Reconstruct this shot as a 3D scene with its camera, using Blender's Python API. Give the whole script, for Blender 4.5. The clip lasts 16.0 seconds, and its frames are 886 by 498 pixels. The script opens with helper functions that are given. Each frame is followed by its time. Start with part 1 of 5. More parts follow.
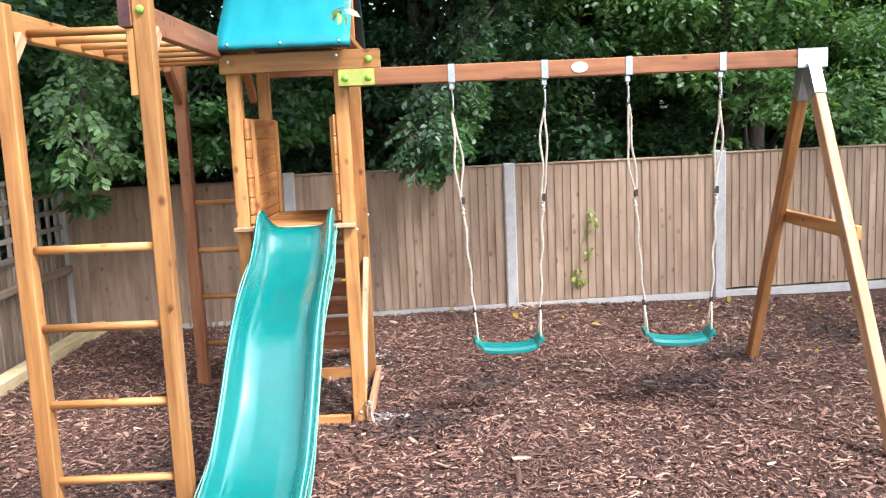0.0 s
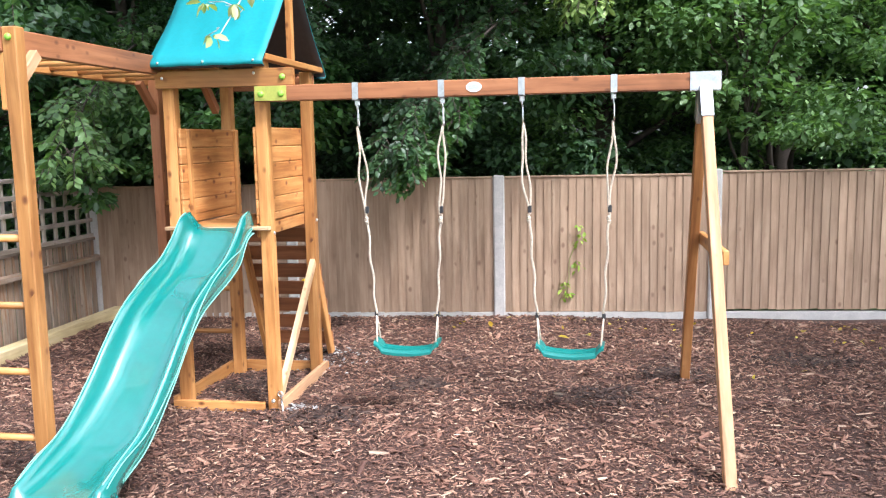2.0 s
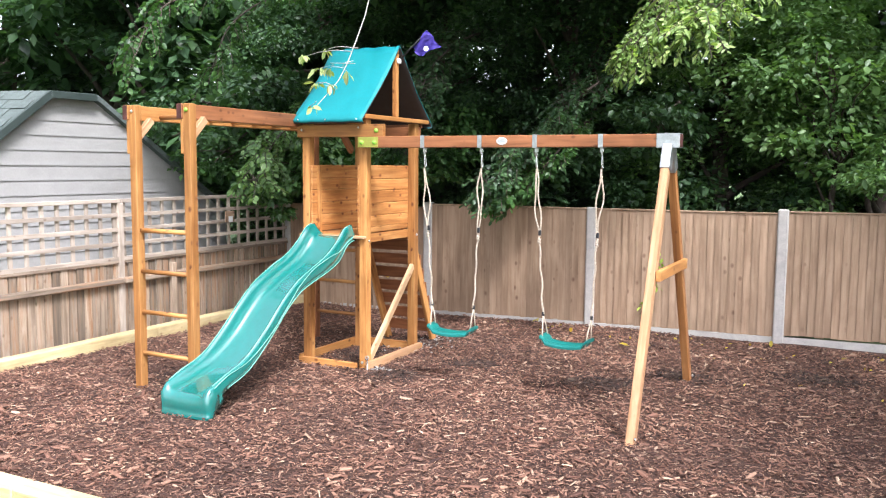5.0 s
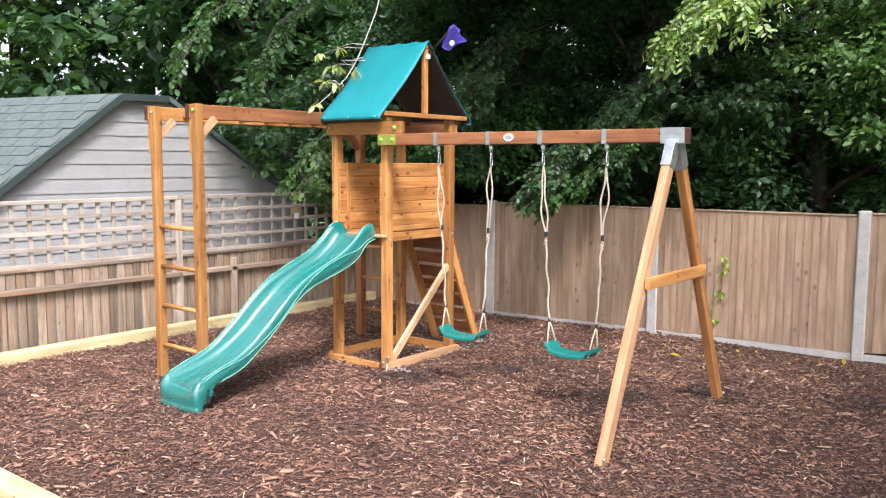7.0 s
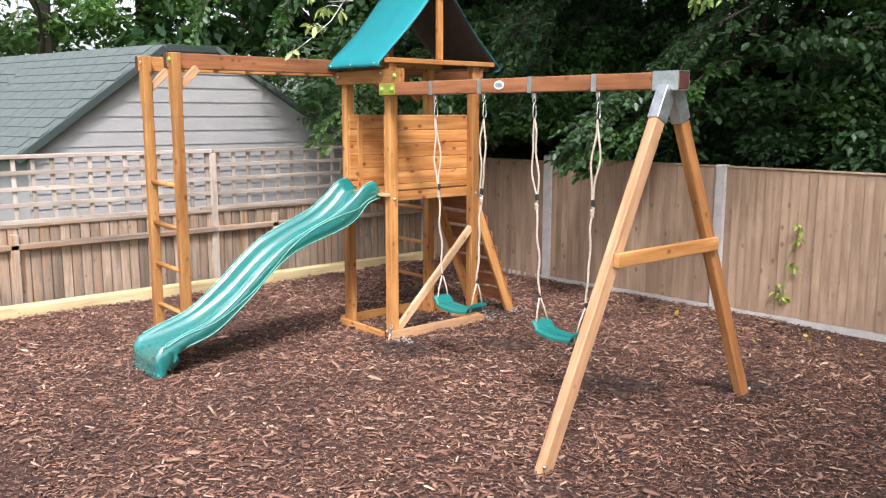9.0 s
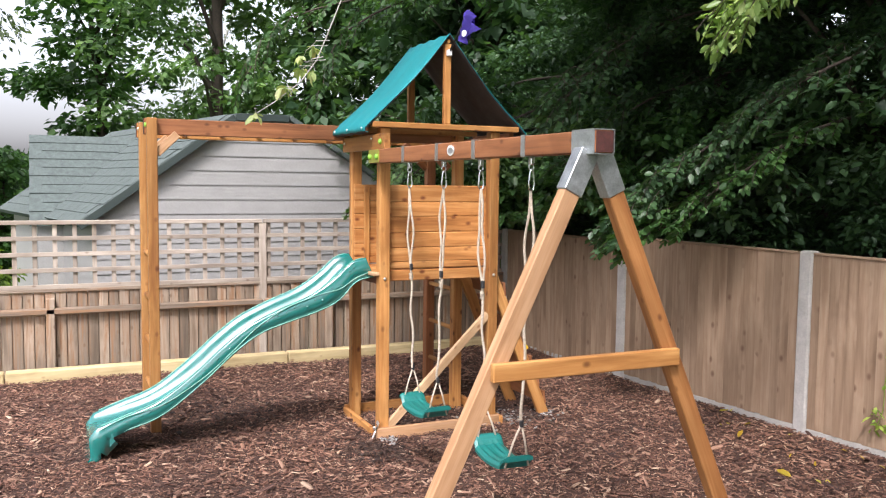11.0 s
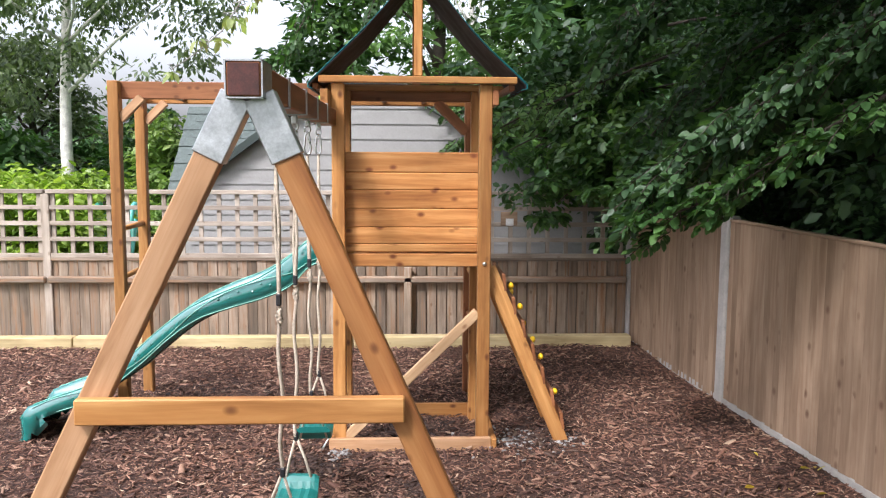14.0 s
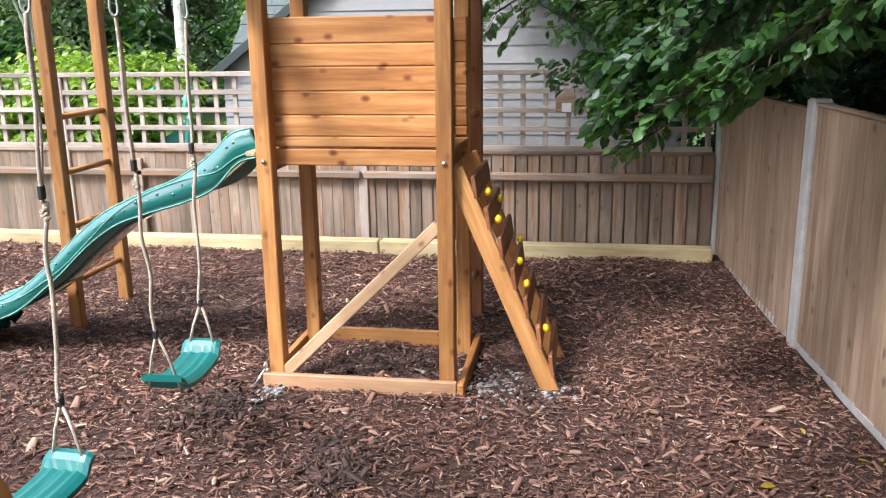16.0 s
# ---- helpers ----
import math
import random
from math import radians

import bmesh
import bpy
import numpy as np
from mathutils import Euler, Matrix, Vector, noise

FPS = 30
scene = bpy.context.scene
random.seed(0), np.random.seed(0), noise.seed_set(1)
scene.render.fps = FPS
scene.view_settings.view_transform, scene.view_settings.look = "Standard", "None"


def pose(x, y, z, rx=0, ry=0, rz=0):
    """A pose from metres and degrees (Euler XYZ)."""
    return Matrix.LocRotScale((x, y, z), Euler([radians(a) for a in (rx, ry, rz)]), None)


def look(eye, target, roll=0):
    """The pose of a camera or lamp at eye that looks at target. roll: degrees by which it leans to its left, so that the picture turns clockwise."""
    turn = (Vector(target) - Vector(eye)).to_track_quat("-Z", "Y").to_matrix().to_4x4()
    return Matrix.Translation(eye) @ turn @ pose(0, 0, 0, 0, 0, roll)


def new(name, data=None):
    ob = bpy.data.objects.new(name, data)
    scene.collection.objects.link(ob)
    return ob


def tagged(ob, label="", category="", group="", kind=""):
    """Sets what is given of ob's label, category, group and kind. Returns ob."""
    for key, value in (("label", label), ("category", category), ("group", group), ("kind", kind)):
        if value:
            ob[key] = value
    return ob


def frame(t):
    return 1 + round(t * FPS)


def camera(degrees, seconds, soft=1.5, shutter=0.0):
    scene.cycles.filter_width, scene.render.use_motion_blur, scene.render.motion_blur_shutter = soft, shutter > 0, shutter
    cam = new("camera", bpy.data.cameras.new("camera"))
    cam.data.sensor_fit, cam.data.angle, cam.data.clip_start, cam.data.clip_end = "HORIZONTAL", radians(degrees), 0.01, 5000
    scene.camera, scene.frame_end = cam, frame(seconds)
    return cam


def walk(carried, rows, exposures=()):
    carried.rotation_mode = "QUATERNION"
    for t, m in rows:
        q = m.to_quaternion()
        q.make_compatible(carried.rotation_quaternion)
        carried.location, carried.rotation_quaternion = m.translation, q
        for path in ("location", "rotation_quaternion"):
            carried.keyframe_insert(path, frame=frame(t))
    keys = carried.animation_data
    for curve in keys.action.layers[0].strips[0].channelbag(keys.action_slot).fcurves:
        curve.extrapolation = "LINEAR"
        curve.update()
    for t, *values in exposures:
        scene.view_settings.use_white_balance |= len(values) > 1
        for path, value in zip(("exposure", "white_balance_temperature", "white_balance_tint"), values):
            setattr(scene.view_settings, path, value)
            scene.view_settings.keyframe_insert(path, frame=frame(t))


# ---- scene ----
cam = camera(55.0, 16.0, 1.18)
PATH = [
    (0, (0.433, -4.687, 1.627), (0.453, -2.706, 1.347), -2.5),
    (0.5, (0.844, -4.695, 1.621), (0.855, -2.714, 1.346), -2.7),
    (1, (1.166, -4.652, 1.602), (1.151, -2.671, 1.326), -2.3),
    (1.5, (1.516, -4.655, 1.626), (1.44, -2.676, 1.35), -2.1),
    (2, (1.868, -4.871, 1.632), (1.546, -2.914, 1.377), -1.1),
    (2.5, (2.146, -5.169, 1.638), (1.715, -3.226, 1.441), 0.4),
    (3, (2.433, -5.496, 1.686), (1.91, -3.575, 1.498), 0.4),
    (3.5, (2.77, -5.728, 1.652), (2.11, -3.849, 1.464), 0.4),
    (4, (3.12, -5.941, 1.675), (2.364, -4.1, 1.481), 0.3),
    (4.5, (3.491, -6.127, 1.72), (2.675, -4.311, 1.525), 0.4),
    (5, (3.846, -6.095, 1.728), (2.947, -4.318, 1.534), 0.5),
    (7.5, (4.906, -4.882, 1.757), (3.608, -3.38, 1.505), 0.5),
    (8, (4.961, -4.52, 1.76), (3.623, -3.07, 1.434), 0.5),
    (8.5, (5.117, -4.204, 1.751), (3.703, -2.827, 1.427), 0.2),
    (9, (5.28, -3.854, 1.76), (3.77, -2.582, 1.44), 0.1),
    (9.5, (5.322, -3.434, 1.745), (3.747, -2.224, 1.513), 0.3),
    (12, (5.539, -1.062, 1.749), (3.625, -0.509, 1.577), 0.7),
    (12.5, (5.404, -0.67, 1.734), (3.464, -0.223, 1.553), 0.7),
    (13, (5.214, -0.304, 1.751), (3.257, 0.051, 1.542), 1.2),
    (13.5, (5.096, 0.118, 1.735), (3.124, 0.363, 1.506), 0.9),
    (14, (4.928, 0.465, 1.733), (2.943, 0.563, 1.506), 0.4),
    (14.5, (4.66, 0.775, 1.737), (2.673, 0.775, 1.509), 0.5),
    (15, (4.393, 1.036, 1.713), (2.411, 0.936, 1.472), 0.4),
    (15.5, (4.073, 1.37, 1.691), (2.111, 1.162, 1.367), -0.3),
    (16, (3.743, 1.56, 1.646), (1.83, 1.244, 1.156), -0.8),
]
EXPOSURES = [(0.0, 0.46, 5750, 15), (3.5, 0.48, 5900, 15), (5.0, 0.34, 6000, 16), (9.0, 0.02, 6150, 18), (12.0, -0.13, 6250, 18), (14.0, -0.10, 6100, 17), (16.0, 0.16, 5850, 16)]
walk(cam, [(t, look(eye, target, roll)) for t, eye, target, roll in PATH], EXPOSURES)

# ---- world and sun ----
SUN_TO = Vector((0.66, -0.52, 1.05)).normalized()
world = bpy.data.worlds.new("sky")
scene.world = world
world.use_nodes = True
wn = world.node_tree
sky = wn.nodes.new("ShaderNodeTexSky")
sky.sky_type = "NISHITA"
sky.sun_disc = False
sky.sun_elevation = math.asin(SUN_TO.z)
sky.sun_rotation = math.atan2(SUN_TO.x, SUN_TO.y)
sky.dust_density = 4.0
sky.air_density = 1.0
hue = wn.nodes.new("ShaderNodeHueSaturation")
hue.inputs["Saturation"].default_value = 0.25
wn.links.new(sky.outputs[0], hue.inputs["Color"])
wn.links.new(hue.outputs[0], wn.nodes["Background"].inputs["Color"])
wn.nodes["Background"].inputs["Strength"].default_value = 0.36

sun_data = bpy.data.lights.new("sun", "SUN")
sun_data.energy = 4.6
sun_data.angle = radians(12.0)
sun_data.color = (1.0, 0.96, 0.91)
sun = new("sun", sun_data)
sun.matrix_world = look(SUN_TO * 30, (0, 0, 0))


# ---- materials ----
def nodes_of(name):
    m = bpy.data.materials.new(name)
    m.use_nodes = True
    nt = m.node_tree
    return m, nt, nt.nodes["Principled BSDF"]


def ramp(nt, fac, stops):
    r = nt.nodes.new("ShaderNodeValToRGB")
    while len(r.color_ramp.elements) < len(stops):
        r.color_ramp.elements.new(0.5)
    for e, (p, c) in zip(r.color_ramp.elements, stops):
        e.position, e.color = p, (*c, 1)
    nt.links.new(fac, r.inputs["Fac"])
    return r.outputs["Color"]


def mapped(nt, scale, jitter=True):
    tc = nt.nodes.new("ShaderNodeTexCoord")
    mp = nt.nodes.new("ShaderNodeMapping")
    mp.inputs["Scale"].default_value = scale
    nt.links.new(tc.outputs["Object"], mp.inputs["Vector"])
    if jitter:
        oi = nt.nodes.new("ShaderNodeObjectInfo")
        ml = nt.nodes.new("ShaderNodeMath")
        ml.operation = "MULTIPLY"
        ml.inputs[1].default_value = 37.0
        nt.links.new(oi.outputs["Random"], ml.inputs[0])
        nt.links.new(ml.outputs[0], mp.inputs["Location"])
    return mp.outputs["Vector"]


def noise_of(nt, vec, scale, detail=4.0, rough=0.55):
    n = nt.nodes.new("ShaderNodeTexNoise")
    n.inputs["Scale"].default_value = scale
    n.inputs["Detail"].default_value = detail
    n.inputs["Roughness"].default_value = rough
    n.inputs["Distortion"].default_value = 0.5
    if vec is not None:
        nt.links.new(vec, n.inputs["Vector"])
    return n.outputs["Fac"]


def mix(nt, kind, fac, a, b):
    m = nt.nodes.new("ShaderNodeMix")
    m.data_type, m.blend_type = "RGBA", kind
    for sock, v in ((m.inputs[0], fac), (m.inputs[6], a), (m.inputs[7], b)):
        if isinstance(v, (int, float)):
            sock.default_value = v
        elif isinstance(v, tuple):
            sock.default_value = (*v, 1)
        else:
            nt.links.new(v, sock)
    return m.outputs[2]


def bump(nt, bsdf, height, strength, distance):
    b = nt.nodes.new("ShaderNodeBump")
    b.inputs["Strength"].default_value = strength
    b.inputs["Distance"].default_value = distance
    nt.links.new(height, b.inputs["Height"])
    nt.links.new(b.outputs["Normal"], bsdf.inputs["Normal"])


def wood(name, dark, mid, light, knot, rough=0.6, grain=1.0, vary=0.35, stain=None, knots=0.75, share=0.5, contrast=1.0, size=1.0):
    """Timber whose grain runs along the piece's own z axis, with knots and a tone of its own for each piece."""
    m, nt, b = nodes_of(name)
    v = mapped(nt, (24 * grain, 24 * grain, 1.5))
    g = noise_of(nt, v, 1.0, 6, 0.62)
    col = ramp(nt, g, [(0.28, dark), (0.5, mid), (0.74, light)])
    oi = nt.nodes.new("ShaderNodeObjectInfo")
    tone = ramp(nt, oi.outputs["Random"], [(0.0, (1 - vary,) * 3), (1.0, (1.0 + vary * 0.45,) * 3)])
    col = mix(nt, "MULTIPLY", 1.0, col, tone)
    kv = mapped(nt, (13, 13, 8.5))
    vo = nt.nodes.new("ShaderNodeTexVoronoi")
    vo.inputs["Scale"].default_value = 1.0
    nt.links.new(kv, vo.inputs["Vector"])
    kf = ramp(nt, vo.outputs["Distance"], [(0.06 * size, (knots,) * 3), (0.11 * size, (knots * 0.7,) * 3), (0.2 * size, (0, 0, 0))])
    # only some of the cells carry a knot
    few = ramp(nt, vo.outputs["Color"], [(1 - share - 0.05, (0, 0, 0)), (1 - share + 0.05, (1, 1, 1))])
    kf = mix(nt, "MULTIPLY", 1.0, kf, few)
    col = mix(nt, "MIX", kf, col, knot)
    big = noise_of(nt, mapped(nt, (5, 5, 2.0)), 1.0, 3, 0.6)
    patch = ramp(nt, big, [(0.3, (0.66, 0.62, 0.58)), (0.66, (1.14, 1.12, 1.10))])
    col = mix(nt, "MULTIPLY", 0.8 * contrast, col, patch)
    if stain:
        s = noise_of(nt, mapped(nt, (16, 16, 1.1)), 1.0, 5, 0.7)
        sf = ramp(nt, s, [(0.49, (0, 0, 0)), (0.66, (1, 1, 1))])
        col = mix(nt, "MIX", sf, col, stain)
    nt.links.new(col, b.inputs["Base Color"])
    b.inputs["Roughness"].default_value = rough
    b.inputs["Specular IOR Level"].default_value = 0.35
    bump(nt, b, g, 0.35, 0.002)
    return m


def plain(name, color, rough=0.5, metal=0.0, vary=0.12, scale=12.0, bumpy=0.0, spec=0.5):
    m, nt, b = nodes_of(name)
    n = noise_of(nt, mapped(nt, (1, 1, 1)), scale, 5, 0.6)
    n2 = noise_of(nt, mapped(nt, (1, 1, 1)), scale * 9, 3, 0.6)
    lo = tuple(c * (1 - vary) for c in color)
    hi = tuple(min(1, c * (1 + vary)) for c in color)
    col = ramp(nt, n, [(0.3, lo), (0.7, hi)])
    col = mix(nt, "MULTIPLY", 0.6, col, ramp(nt, n2, [(0.3, (1 - vary,) * 3), (0.7, (1 + vary,) * 3)]))
    nt.links.new(col, b.inputs["Base Color"])
    nt.links.new(ramp(nt, n, [(0.3, (rough * 0.85,) * 3), (0.7, (min(1, rough * 1.2),) * 3)]), b.inputs["Roughness"])
    b.inputs["Metallic"].default_value = metal
    b.inputs["Specular IOR Level"].default_value = spec
    if bumpy:
        bump(nt, b, n2, bumpy, 0.004)
    return m


PANEL = wood("stained_panel_pine", (0.32, 0.122, 0.034), (0.49, 0.218, 0.066), (0.66, 0.360, 0.138), (0.17, 0.05, 0.017), 0.5, vary=0.14, knots=1.0, share=0.75, size=1.25)
WOOD = wood("stained_pine", (0.29, 0.115, 0.032), (0.455, 0.212, 0.064), (0.61, 0.335, 0.120), (0.10, 0.028, 0.009), 0.5, vary=0.24, knots=0.9, share=0.6, size=1.2)
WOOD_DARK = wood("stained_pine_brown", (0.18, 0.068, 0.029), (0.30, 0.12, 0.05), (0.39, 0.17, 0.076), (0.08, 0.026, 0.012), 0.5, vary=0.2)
# pale brace pine; also puts sun into the front leg and base board
WOOD_MID = wood("pale_sunlit_pine", (0.33, 0.170, 0.078), (0.47, 0.270, 0.140), (0.58, 0.370, 0.215), (0.14, 0.05, 0.018), 0.55, vary=0.12, share=0.6)
# darker copy of the stained pine, with the rear leg's shade in its colour
WOOD_SHADED = wood("stained_pine_shaded", (0.23, 0.088, 0.028), (0.37, 0.160, 0.052), (0.49, 0.245, 0.090), (0.09, 0.028, 0.010), 0.5, vary=0.15, share=0.6)
WOOD_LIGHT = wood("bare_pine", (0.42, 0.27, 0.14), (0.55, 0.37, 0.21), (0.63, 0.45, 0.28), (0.22, 0.09, 0.035), 0.6, vary=0.12)
ENDGRAIN = plain("end_grain", (0.07, 0.022, 0.018), 0.6, vary=0.45, scale=26)
SLEEPER = wood("treated_sleeper", (0.50, 0.40, 0.20), (0.63, 0.52, 0.28), (0.70, 0.60, 0.36), (0.30, 0.20, 0.09), 0.75, vary=0.15)
FENCE = wood("fence_board", (0.265, 0.175, 0.112), (0.34, 0.235, 0.155), (0.415, 0.30, 0.205), (0.12, 0.062, 0.038), 0.8, vary=0.17, knots=0.7, share=0.30, contrast=0.8, size=1.4)
OLD = wood("weathered_board", (0.22, 0.17, 0.125), (0.36, 0.29, 0.22), (0.47, 0.39, 0.31), (0.17, 0.11, 0.07), 0.85, vary=0.48, stain=(0.30, 0.17, 0.09))
LATTICE = wood("weathered_lath", (0.28, 0.235, 0.19), (0.39, 0.34, 0.285), (0.48, 0.425, 0.36), (0.2, 0.15, 0.11), 0.85, vary=0.25)
CONCRETE = plain("concrete", (0.43, 0.41, 0.375), 0.85, vary=0.14, scale=9, bumpy=0.4)
GALV = plain("galvanised_steel", (0.50, 0.52, 0.53), 0.42, 0.9, vary=0.22, scale=14)
STEEL = plain("bright_steel", (0.66, 0.67, 0.68), 0.28, 1.0, vary=0.1)
BRASS = plain("zinc_yellow_plate", (0.50, 0.52, 0.12), 0.4, 0.7, vary=0.15)
GREEN_CAP = plain("green_plastic_cap", (0.22, 0.45, 0.05), 0.4)
SLIDE = plain("green_slide_plastic", (0.007, 0.150, 0.132), 0.20, vary=0.07, scale=3.0, spec=1.0)
gloss = SLIDE.node_tree.nodes["Principled BSDF"]
gloss.inputs["Coat Weight"].default_value = 1.0
gloss.inputs["Coat Roughness"].default_value = 0.07
gloss.inputs["Coat IOR"].default_value = 1.6
SLIDE_SEAM = plain("pale_green_seam", (0.20, 0.52, 0.42), 0.4)
SEAT = plain("green_seat_plastic", (0.01, 0.15, 0.13), 0.38, vary=0.1)
CANVAS = plain("teal_canvas", (0.0, 0.195, 0.215), 0.6, vary=0.08, scale=5, bumpy=0.15)
ROPE = plain("white_rope", (0.50, 0.425, 0.33), 0.9, vary=0.25, scale=60, bumpy=0.5)
BLACK = plain("black_plastic", (0.02, 0.02, 0.022), 0.5)
WHITE = plain("white_plate", (0.75, 0.75, 0.74), 0.4)
PURPLE = plain("purple_cloth", (0.075, 0.05, 0.36), 0.7)
TOY = plain("pale_teal_toy_plastic", (0.10, 0.42, 0.36), 0.4)
YELLOW = plain("yellow_hold", (0.85, 0.55, 0.01), 0.45)
SIDING = plain("pale_shed_board", (0.30, 0.298, 0.285), 0.7, vary=0.08, scale=6)
SHINGLE = plain("green_grey_shingle", (0.088, 0.110, 0.102), 0.9, vary=0.3, scale=20, bumpy=0.5)
SHED_TRIM = plain("dark_green_trim", (0.030, 0.045, 0.040), 0.6)
TRUNK = plain("bark_of_tree", (0.06, 0.045, 0.034), 0.9, vary=0.4, scale=14, bumpy=0.8)
TWIG = plain("grey_twig_bark", (0.40, 0.38, 0.35), 0.8, vary=0.3, scale=40)
BIRCH = plain("pale_birch_bark", (0.62, 0.60, 0.55), 0.8, vary=0.3, scale=8)
BRICK = plain("far_brick", (0.30, 0.27, 0.25), 0.9, vary=0.2)
TILE_ROOF = plain("far_roof", (0.26, 0.20, 0.17), 0.9, vary=0.2)
UNDERSHEET = plain("dark_canvas_undersheet", (0.035, 0.026, 0.024), 0.8)
CRUMB = plain("dry_cement", (0.27, 0.265, 0.25), 0.95, vary=0.3, scale=30)
CEMENT = plain("rough_cement", (0.17, 0.165, 0.16), 0.95, vary=0.6, scale=30, bumpy=0.6)


def leaf_mat(name, lo, mid, hi):
    m, nt, b = nodes_of(name)
    g = nt.nodes.new("ShaderNodeNewGeometry")
    col = ramp(nt, g.outputs["Random Per Island"], [(0.0, lo), (0.55, mid), (1.0, hi)])
    n = noise_of(nt, mapped(nt, (1, 1, 1), False), 1.1, 3)
    col = mix(nt, "MULTIPLY", 0.85, col, ramp(nt, n, [(0.3, (0.55, 0.6, 0.55)), (0.7, (1.25, 1.2, 1.1))]))
    nt.links.new(col, b.inputs["Base Color"])
    b.inputs["Roughness"].default_value = 0.42
    b.inputs["Specular IOR Level"].default_value = 0.45
    tr = nt.nodes.new("ShaderNodeBsdfTranslucent")
    tint = mix(nt, "MULTIPLY", 1.0, col, (1.3, 1.5, 0.55))
    nt.links.new(tint, tr.inputs["Color"])
    ms = nt.nodes.new("ShaderNodeMixShader")
    ms.inputs[0].default_value = 0.36
    nt.links.new(b.outputs[0], ms.inputs[1])
    nt.links.new(tr.outputs[0], ms.inputs[2])
    nt.links.new(ms.outputs[0], nt.nodes["Material Output"].inputs["Surface"])
    return m


LEAF = leaf_mat("leaf_green", (0.032, 0.080, 0.026), (0.062, 0.145, 0.045), (0.11, 0.22, 0.07))
LEAF_MID = leaf_mat("leaf_mid_green", (0.07, 0.14, 0.05), (0.13, 0.235, 0.085), (0.21, 0.34, 0.135))
LEAF_DARK = leaf_mat("leaf_dark", (0.03, 0.066, 0.033), (0.053, 0.112, 0.05), (0.095, 0.18, 0.08))
LEAF_LIGHT = leaf_mat("leaf_yellow_green", (0.12, 0.205, 0.06), (0.235, 0.35, 0.11), (0.38, 0.48, 0.19))
LEAF_GREY = leaf_mat("leaf_grey_green", (0.07, 0.105, 0.06), (0.14, 0.19, 0.105), (0.23, 0.29, 0.17))
LEAF_LIME = leaf_mat("leaf_lime", (0.15, 0.25, 0.03), (0.26, 0.38, 0.06), (0.38, 0.48, 0.11))
LEAF_FALLEN = leaf_mat("fallen_yellow_leaf", (0.35, 0.22, 0.02), (0.55, 0.40, 0.05), (0.62, 0.52, 0.12))
LEAF_TIP = leaf_mat("leaf_bronze", (0.34, 0.42, 0.16), (0.46, 0.52, 0.24), (0.52, 0.47, 0.24))


def bark_mat():
    m, nt, b = nodes_of("bark_mulch_bed")
    v = mapped(nt, (1, 1, 1), False)
    n = noise_of(nt, v, 55, 6, 0.7)
    n2 = noise_of(nt, v, 1.4, 4, 0.6)
    col = ramp(nt, n, [(0.3, (0.022, 0.011, 0.008)), (0.52, (0.075, 0.036, 0.024)), (0.7, (0.17, 0.095, 0.06))])
    col = mix(nt, "MULTIPLY", 0.7, col, ramp(nt, n2, [(0.35, (0.6, 0.58, 0.58)), (0.65, (1.15, 1.12, 1.08))]))
    nt.links.new(col, b.inputs["Base Color"])
    b.inputs["Roughness"].default_value = 0.9
    bump(nt, b, n, 0.9, 0.02)
    return m


def chip_mat(name, brightness):
    m, nt, b = nodes_of(name)
    g = nt.nodes.new("ShaderNodeNewGeometry")
    col = ramp(nt, g.outputs["Random Per Island"], [(p, tuple(v * brightness for v in c)) for p, c in ((0.0, (0.048, 0.021, 0.015)), (0.38, (0.148, 0.069, 0.044)), (0.72, (0.27, 0.144, 0.096)), (0.93, (0.36, 0.222, 0.150)), (1.0, (0.54, 0.40, 0.28)))])
    v = mapped(nt, (1, 1, 1), False)
    n = noise_of(nt, v, 120, 3)
    n2 = noise_of(nt, v, 1.2, 4, 0.6)
    col = mix(nt, "MULTIPLY", 0.6, col, ramp(nt, n, [(0.3, (0.6, 0.6, 0.6)), (0.7, (1.2, 1.2, 1.2))]))
    col = mix(nt, "MULTIPLY", 0.8, col, ramp(nt, n2, [(0.36, (0.55, 0.52, 0.52)), (0.6, (1.1, 1.08, 1.05))]))
    nt.links.new(col, b.inputs["Base Color"])
    b.inputs["Roughness"].default_value = 0.75
    return m


BARK, CHIP, CHIP_DARK = bark_mat(), chip_mat("bark_chip", 1.0), chip_mat("dark_bark_chip", 0.30)
GRASS = plain("lawn", (0.075, 0.13, 0.035), 0.9, vary=0.4, scale=30, bumpy=0.6)

# ---- building helpers ----
W = {}


def thing(name, loc, label, category, group="", kind=""):
    ob = new(name)
    ob.matrix_basis = Matrix.Translation(loc)
    W[ob] = ob.matrix_basis.copy()
    ob.empty_display_size = 0.1
    return tagged(ob, label, category, group, kind)


def put(name, mesh, parent=None, m=None, label=""):
    ob = new(name, mesh)
    m = Matrix.Identity(4) if m is None else m
    if parent is not None:
        ob.parent = parent
        ob.matrix_parent_inverse = W[parent].inverted()
    ob.matrix_basis = m
    W[ob] = m.copy()
    if label:
        ob["label"] = label
    return ob


def mesh_of(bm, name, mat, smooth=False):
    me = bpy.data.meshes.new(name)
    bm.normal_update()
    bm.to_mesh(me)
    bm.free()
    me.materials.append(mat)
    if smooth:
        me.polygons.foreach_set("use_smooth", [True] * len(me.polygons))
    return me


def part(name, bm, mat, parent=None, label="", m=None, smooth=False):
    return put(name, mesh_of(bm, name, mat, smooth), parent, m, label)


